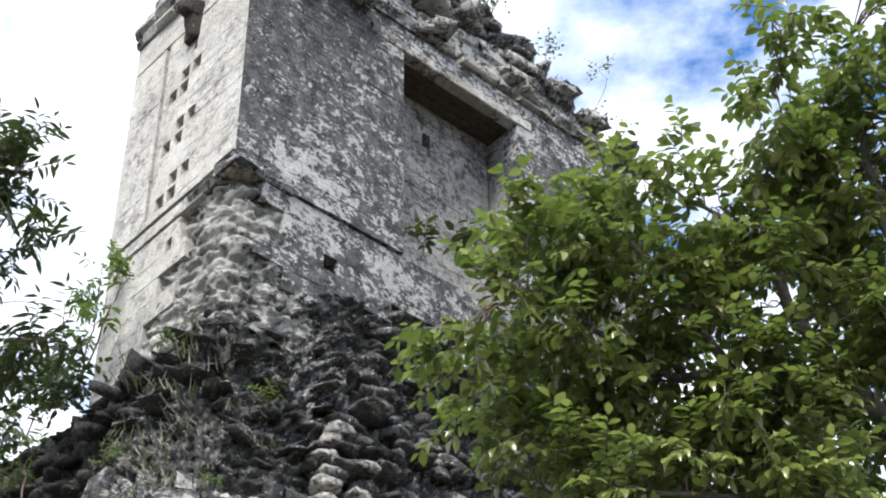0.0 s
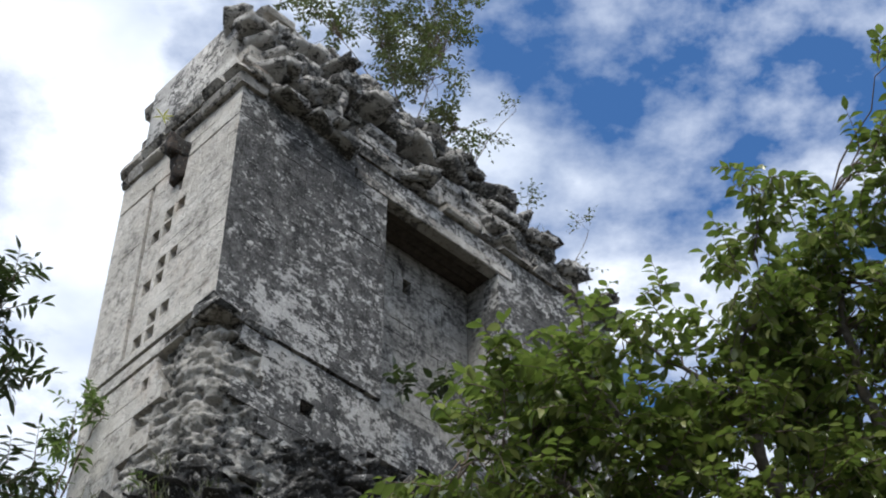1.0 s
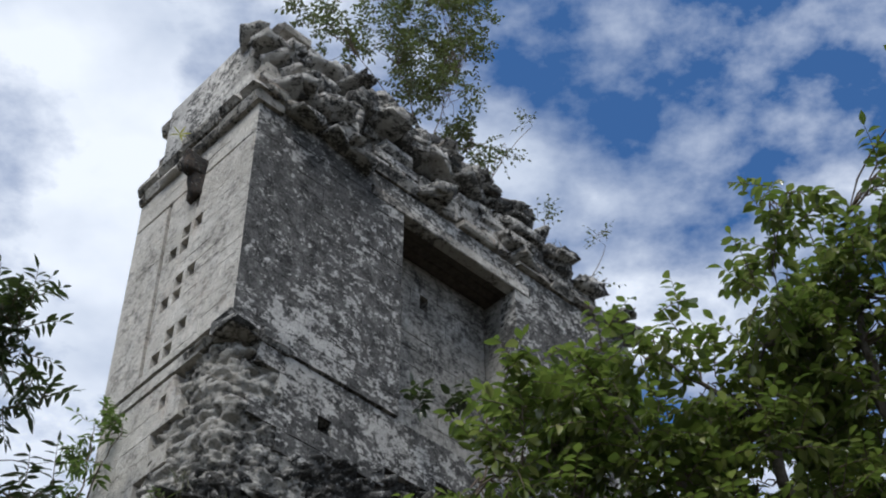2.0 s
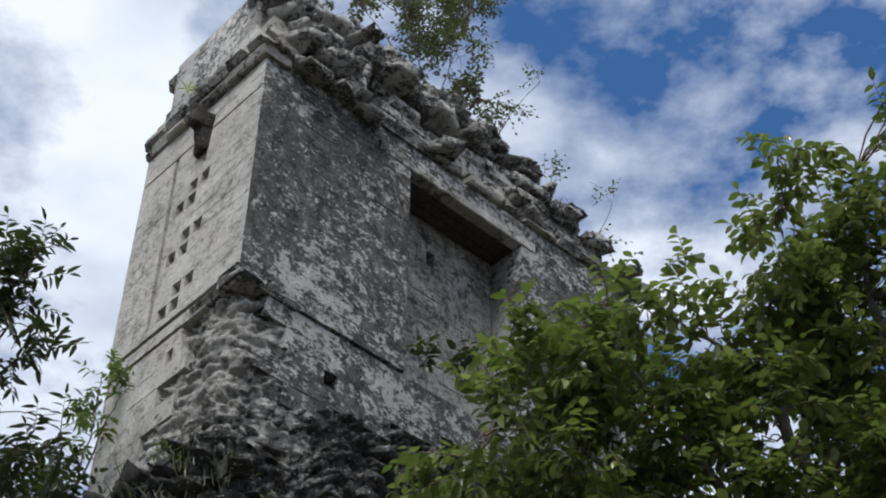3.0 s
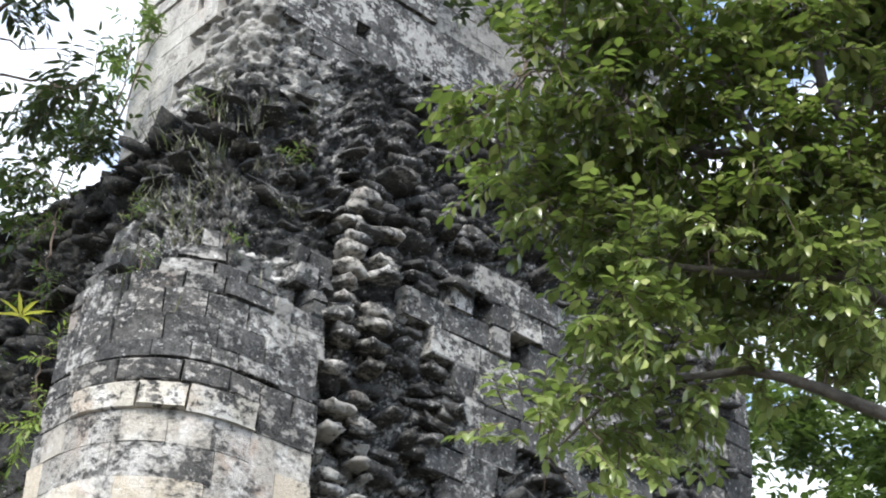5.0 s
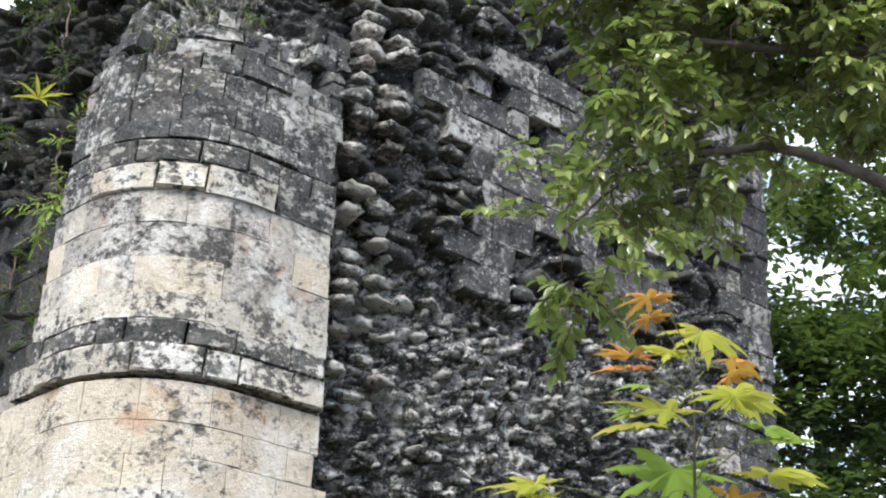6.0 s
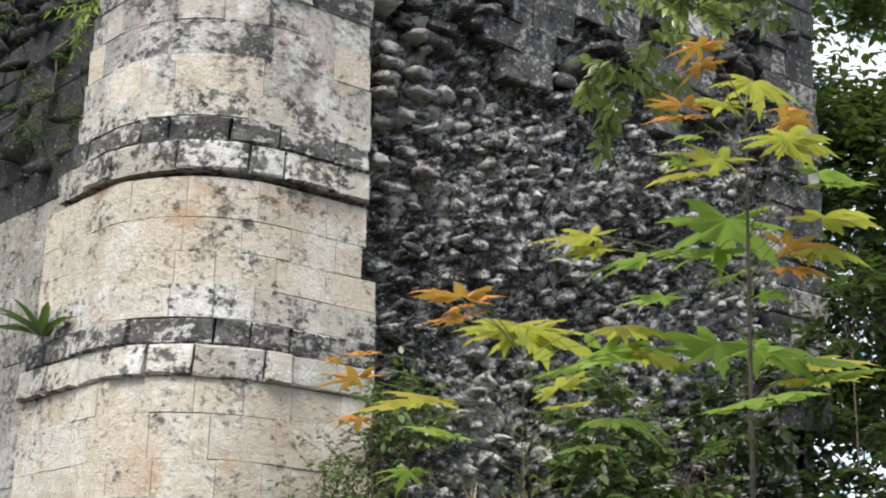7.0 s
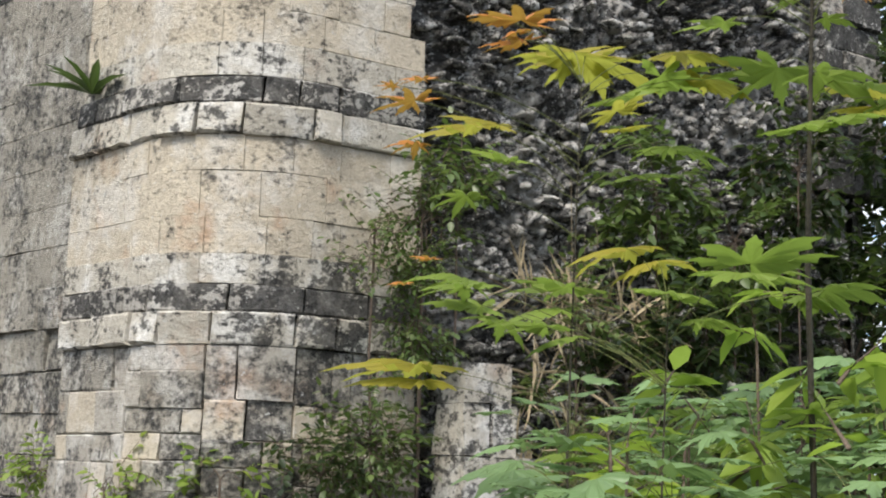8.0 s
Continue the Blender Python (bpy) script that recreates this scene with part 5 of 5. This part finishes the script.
for z, s, n in ((7.55, -0.2, 5), (7.9, 0.35, 5), (8.3, -0.7, 6), (7.2, -1.1, 5), (8.9, 0.5, 6), (9.4, -0.2, 6)):
    x, y, nx, ny = core_point(s, z)
    at = (x + nx * 0.10, y + ny * 0.10, z)
    bush("wall_weed", "small yellow-green weed rooted between the stones", at, [((at[0], at[1], z + 0.07), (0.12, 0.12, 0.06), n)], M_VINE, SLIM, 0.075, [[(at[0], at[1], z + 0.1)]], per_twig=6, twig_len=0.14, thick=0.003)

grass = Heap()


def tuft(at, count, height):
    p = Vector(at)
    for _ in range(count):
        d = Vector((rng.normal(0, 0.5), rng.normal(0, 0.5), 1.0))
        put_leaf(grass, BLADE, p + Vector((rng.normal(0, 0.07), rng.normal(0, 0.07), 0)), d, rand_dir(), height * rng.uniform(0.5, 1.2))


for k in range(40):
    z = rng.uniform(7.0, 10.3)
    s = rng.uniform(-1.4, 1.0) if z < 10 else rng.uniform(-1.5, 0.0)
    x, y, nx, ny = core_point(s, z)
    tuft((x + nx * 0.06, y + ny * 0.06, z), 14, rng.uniform(0.10, 0.24))
for k in range(26):
    s = rng.uniform(0.0, 5.2)
    z = roof_top(TX + s) - 0.06
    x, y, _, _ = roof_point(s, z)
    tuft((x, y + 0.1, z), 10, rng.uniform(0.10, 0.22))
for y in np.arange(9.8, 11.5, 0.22):
    tuft((TX + 0.28, y, 16.36), 9, rng.uniform(0.10, 0.2))
dry = Heap()
for k in range(34):
    p = Vector((rng.uniform(7.2, 9.2), rng.uniform(8.15, 8.4), rng.uniform(1.3, 2.7)))
    for _ in range(16):
        put_leaf(dry, BLADE, p + Vector(rng.normal(0, 0.05, 3)), Vector((rng.normal(0, 0.6), rng.normal(0, 0.4), rng.normal(0.1, 0.8))), rand_dir(), rng.uniform(0.15, 0.42))
tagged(hang("dry_grass", dry.mesh("dry_grass", M_DRY, False)), "tangled dry grass and dead stems against the rubble", "grass", kind="stuff").matrix_world = TURN
tagged(hang("grass", grass.mesh("grass", M_BUSH, False)), "thin yellowish grass rooted in the ruin's rubble", "grass", kind="stuff").matrix_world = TURN


# ---- the undergrowth at the tower's foot ----
def lobed_leaf(lobes, droop, reach):
    """A hand-shaped leaf with broad toothed lobes joined by a web, its stalk end at the origin."""
    rim = []
    half = math.radians(reach) / (lobes - 1)
    for i in range(lobes):
        a = (2 * i - (lobes - 1)) * half
        ln = 0.55 * (1 - 0.34 * abs(2 * i / (lobes - 1) - 1) ** 1.5) * rng.uniform(0.9, 1.1)
        for w, r in ((-0.92, 0.33), (-0.60, 0.55), (-0.42, 0.57), (-0.40, 0.74), (-0.18, 0.77), (0.0, 1.0), (0.18, 0.78), (0.40, 0.72), (0.42, 0.55), (0.60, 0.53)):
            rim.append((a + w * half, r * ln, math.cos(w * math.pi)))
    v, f, n = [(0, 0, 0)], [], len(rim)
    for part_r in (0.5, 1.0):
        for a, r, rise in rim:
            q = r * part_r
            v.append((q * math.sin(a), q * math.cos(a), -droop * 1.6 * q * q + 0.035 * rise * part_r + 0.02 * math.sin(7 * a) * part_r))
    for i in range(n - 1):
        f += [(0, i + 2, i + 1), (i + 1, i + 2, n + i + 2), (i + 1, n + i + 2, n + i + 1)]
    return np.array(v), np.array(f, np.int32)


LOBED = [lobed_leaf(7, 0.30, 130), lobed_leaf(5, 0.45, 110), lobed_leaf(7, 0.60, 140), lobed_leaf(7, 0.22, 120)]
LOBED_MESHES = {m.name: [tri_mesh("leaf", v, f, m) for v, f in LOBED] for m in (M_LOBED, M_YELLOW, M_ORANGE, M_PALEGREEN)}


def lobed_plant(label, foot_at, height, leaves, thick=0.005):
    """A tall stem with stalked, hand-shaped leaves: (offset x, y, height, size, material)."""
    top = base("lobed_plant", Matrix.Translation(foot_at), label, "plant", "tall plants before the tower")
    stem = [(0, 0, 0), (0.015, 0.01, height * 0.4), (-0.01, 0.0, height * 0.75), (0, 0, height)]
    v, f = tube(stem, (1.2 * thick, thick, 0.8 * thick, 0.3 * thick), 7)
    hang("stem", tri_mesh("stem", v, f, M_STEM), top)
    second = [(x + rng.normal(0, 0.03), y + rng.normal(0, 0.05), z - rng.uniform(0.01, 0.04), 0.8 * size, mat) for x, y, z, size, mat in leaves]
    for x, y, z, size, mat in list(leaves) + second:
        tip = Vector((x, y, z - foot_at[2]))
        root = Vector((0, 0, min(height, tip.z - 0.35 * Vector((x, y)).length)))
        v, f = tube(bend(root, tip, 0.02, 4), (0.0010, 0.0009, 0.0008, 0.0007, 0.0006), 4)
        hang("stalk", tri_mesh("stalk", v, f, M_STALK), top)
        leaf = hang("leaf", LOBED_MESHES[mat.name][rng.integers(len(LOBED))], top)
        out = math.atan2(y, x) - math.pi / 2 + rng.normal(0, 0.3)
        leaf.matrix_basis = pose(tip.x, tip.y, tip.z, rng.normal(3, 7), rng.normal(0, 9), math.degrees(out)) @ Matrix.Scale(size * 1.22, 4)
    return top


O_, Y_, G_, P_ = M_ORANGE, M_YELLOW, M_LOBED, M_PALEGREEN
lobed_plant("tall thin plant with lobed leaves turning from green to orange", (0.311, 2.30, -0.25), 2.55,
            [(-0.08, -0.13, 2.34, 0.09, O_), (-0.10, -0.08, 2.27, 0.11, O_), (0.03, 0.10, 2.38, 0.14, Y_), (0.06, 0.03, 2.31, 0.09, O_), (0.03, -0.13, 2.20, 0.14, Y_), (-0.04, -0.02, 2.21, 0.15, Y_), (-0.08, -0.01, 2.25, 0.07, G_), (0.08, -0.11, 2.16, 0.12, G_),
             (-0.02, 0.08, 2.15, 0.20, G_), (0.08, -0.12, 2.09, 0.15, Y_), (-0.23, -0.03, 2.09, 0.14, Y_), (-0.15, 0.01, 2.07, 0.15, G_), (0.05, -0.02, 2.08, 0.12, O_), (-0.02, 0.03, 2.05, 0.09, G_), (-0.04, 0.08, 1.96, 0.20, G_), (0.10, 0.15, 1.95, 0.20, Y_),
             (0.01, -0.07, 1.85, 0.15, G_), (0.08, 0.05, 1.93, 0.17, G_)], 0.0055)
lobed_plant("thin plant with lobed yellow-green and orange leaves", (-0.014, 2.45, -0.25), 2.2,
            [(-0.09, -0.13, 2.01, 0.14, O_), (-0.13, -0.08, 2.03, 0.07, O_), (0.01, 0.10, 2.02, 0.22, Y_), (0.12, 0.03, 1.97, 0.18, G_), (-0.24, -0.13, 1.89, 0.10, O_), (-0.24, -0.02, 1.95, 0.06, O_), (-0.16, -0.01, 1.88, 0.16, Y_), (-0.10, -0.11, 1.81, 0.12, G_),
             (0.14, 0.07, 1.87, 0.15, G_), (0.05, -0.12, 1.88, 0.10, Y_), (0.14, -0.04, 1.99, 0.15, Y_)], 0.0025)
lobed_plant("low plant with lobed bright green leaves", (0.114, 2.35, -0.25), 1.85,
            [(-0.28, -0.13, 1.62, 0.13, G_), (-0.26, -0.08, 1.59, 0.13, G_), (-0.14, 0.10, 1.64, 0.18, G_), (-0.06, 0.03, 1.69, 0.16, Y_), (0.10, -0.13, 1.65, 0.20, G_), (0.0, -0.02, 1.62, 0.13, G_), (-0.35, -0.01, 1.51, 0.20, Y_), (-0.33, -0.11, 1.65, 0.05, O_),
             (0.23, 0.07, 1.64, 0.15, G_), (-0.17, -0.12, 1.56, 0.13, G_)], 0.003)
for x, y, h in ((-0.02, 2.6, 1.53), (0.12, 2.3, 1.47), (0.30, 2.7, 1.56), (0.42, 2.4, 1.52), (0.20, 3.0, 1.55), (0.50, 3.0, 1.60), (0.05, 2.15, 1.40), (0.36, 2.15, 1.43), (0.62, 3.3, 1.62), (0.32, 3.3, 1.58), (0.02, 3.2, 1.46)):
    lobed_plant("low leafy plant with pale green lobed leaves", (x, y, -0.25), h + 0.1,
                [(rng.uniform(-0.16, 0.16), rng.uniform(-0.16, 0.16), h - rng.uniform(0.0, 0.24), rng.uniform(0.09, 0.155), G_ if k % 5 == 4 else P_) for k in range(15)], 0.003)
for x, y, z in ((0.157, 2.5, 1.42), (0.256, 2.5, 1.57), (0.423, 2.5, 1.45), (0.25, 2.45, 1.42), (0.11, 2.4, 1.38), (0.47, 2.6, 1.42), (0.34, 2.5, 1.40), (0.06, 2.35, 1.41), (0.14, 2.35, 1.40), (0.31, 2.3, 1.44)):
    bush("lime_sapling", "young lime-green sapling with upright leaves", (x, y, -0.25), [((x, y, z), (0.02, 0.02, 0.02), 3)], M_LIME, OBLONG, 0.085, [[(x, y, z)]], turned=False, per_twig=6, twig_len=0.08, thick=0.0014)
# creepers and weeds against the rubble; the M_SHADE greens carry painted shade
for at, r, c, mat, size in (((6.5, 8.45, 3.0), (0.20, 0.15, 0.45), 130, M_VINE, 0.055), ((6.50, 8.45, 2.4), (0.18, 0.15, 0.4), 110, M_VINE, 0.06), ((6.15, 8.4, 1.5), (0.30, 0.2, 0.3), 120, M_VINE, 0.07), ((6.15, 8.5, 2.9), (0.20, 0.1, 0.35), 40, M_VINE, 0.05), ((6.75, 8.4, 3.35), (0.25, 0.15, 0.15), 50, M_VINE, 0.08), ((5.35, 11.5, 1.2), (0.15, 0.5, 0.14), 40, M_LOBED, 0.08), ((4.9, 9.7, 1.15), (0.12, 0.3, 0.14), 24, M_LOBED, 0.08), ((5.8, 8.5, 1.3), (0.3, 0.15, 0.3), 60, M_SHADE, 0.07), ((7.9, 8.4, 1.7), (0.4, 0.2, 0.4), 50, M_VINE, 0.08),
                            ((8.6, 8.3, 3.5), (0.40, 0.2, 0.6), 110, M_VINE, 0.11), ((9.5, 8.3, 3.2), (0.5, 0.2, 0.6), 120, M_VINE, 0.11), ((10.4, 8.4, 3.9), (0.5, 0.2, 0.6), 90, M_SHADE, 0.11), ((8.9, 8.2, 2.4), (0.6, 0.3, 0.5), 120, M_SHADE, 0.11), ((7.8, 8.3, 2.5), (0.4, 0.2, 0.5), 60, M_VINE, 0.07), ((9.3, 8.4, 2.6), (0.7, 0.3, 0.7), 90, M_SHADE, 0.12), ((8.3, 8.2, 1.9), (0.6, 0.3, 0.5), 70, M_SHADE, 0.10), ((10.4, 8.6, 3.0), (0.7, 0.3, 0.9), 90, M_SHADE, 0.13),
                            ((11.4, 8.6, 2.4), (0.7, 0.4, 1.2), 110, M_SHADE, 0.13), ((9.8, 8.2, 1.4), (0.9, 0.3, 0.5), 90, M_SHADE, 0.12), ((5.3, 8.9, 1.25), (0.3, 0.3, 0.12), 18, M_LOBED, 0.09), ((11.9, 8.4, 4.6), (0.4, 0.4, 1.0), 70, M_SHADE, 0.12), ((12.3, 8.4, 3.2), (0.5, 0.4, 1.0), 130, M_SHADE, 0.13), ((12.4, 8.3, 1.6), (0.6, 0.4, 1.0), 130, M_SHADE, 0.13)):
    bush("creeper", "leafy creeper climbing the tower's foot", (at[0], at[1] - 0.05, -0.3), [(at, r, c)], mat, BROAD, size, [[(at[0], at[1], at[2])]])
for x, y, h in ((7.95, 8.5, 3.5), (8.1, 8.45, 3.1), (8.25, 8.4, 2.9), (8.0, 8.4, 2.6), (10.0, 8.5, 4.0)):
    v, f = tube(bend((0, 0, 0), (rng.normal(0, 0.15), 0, h + 0.3), 0.0, 8, 0.02), [0.007 * (1 - 0.1 * i) for i in range(9)], 5)
    ob = hang("dry_stalk", tri_mesh("dry_stalk", v, f, M_DRY))
    ob.matrix_world = TURN @ Matrix.Translation((x, y, -0.3))
    tagged(ob, "thin dry stalk standing before the rubble", "stalk", "dry stalks")
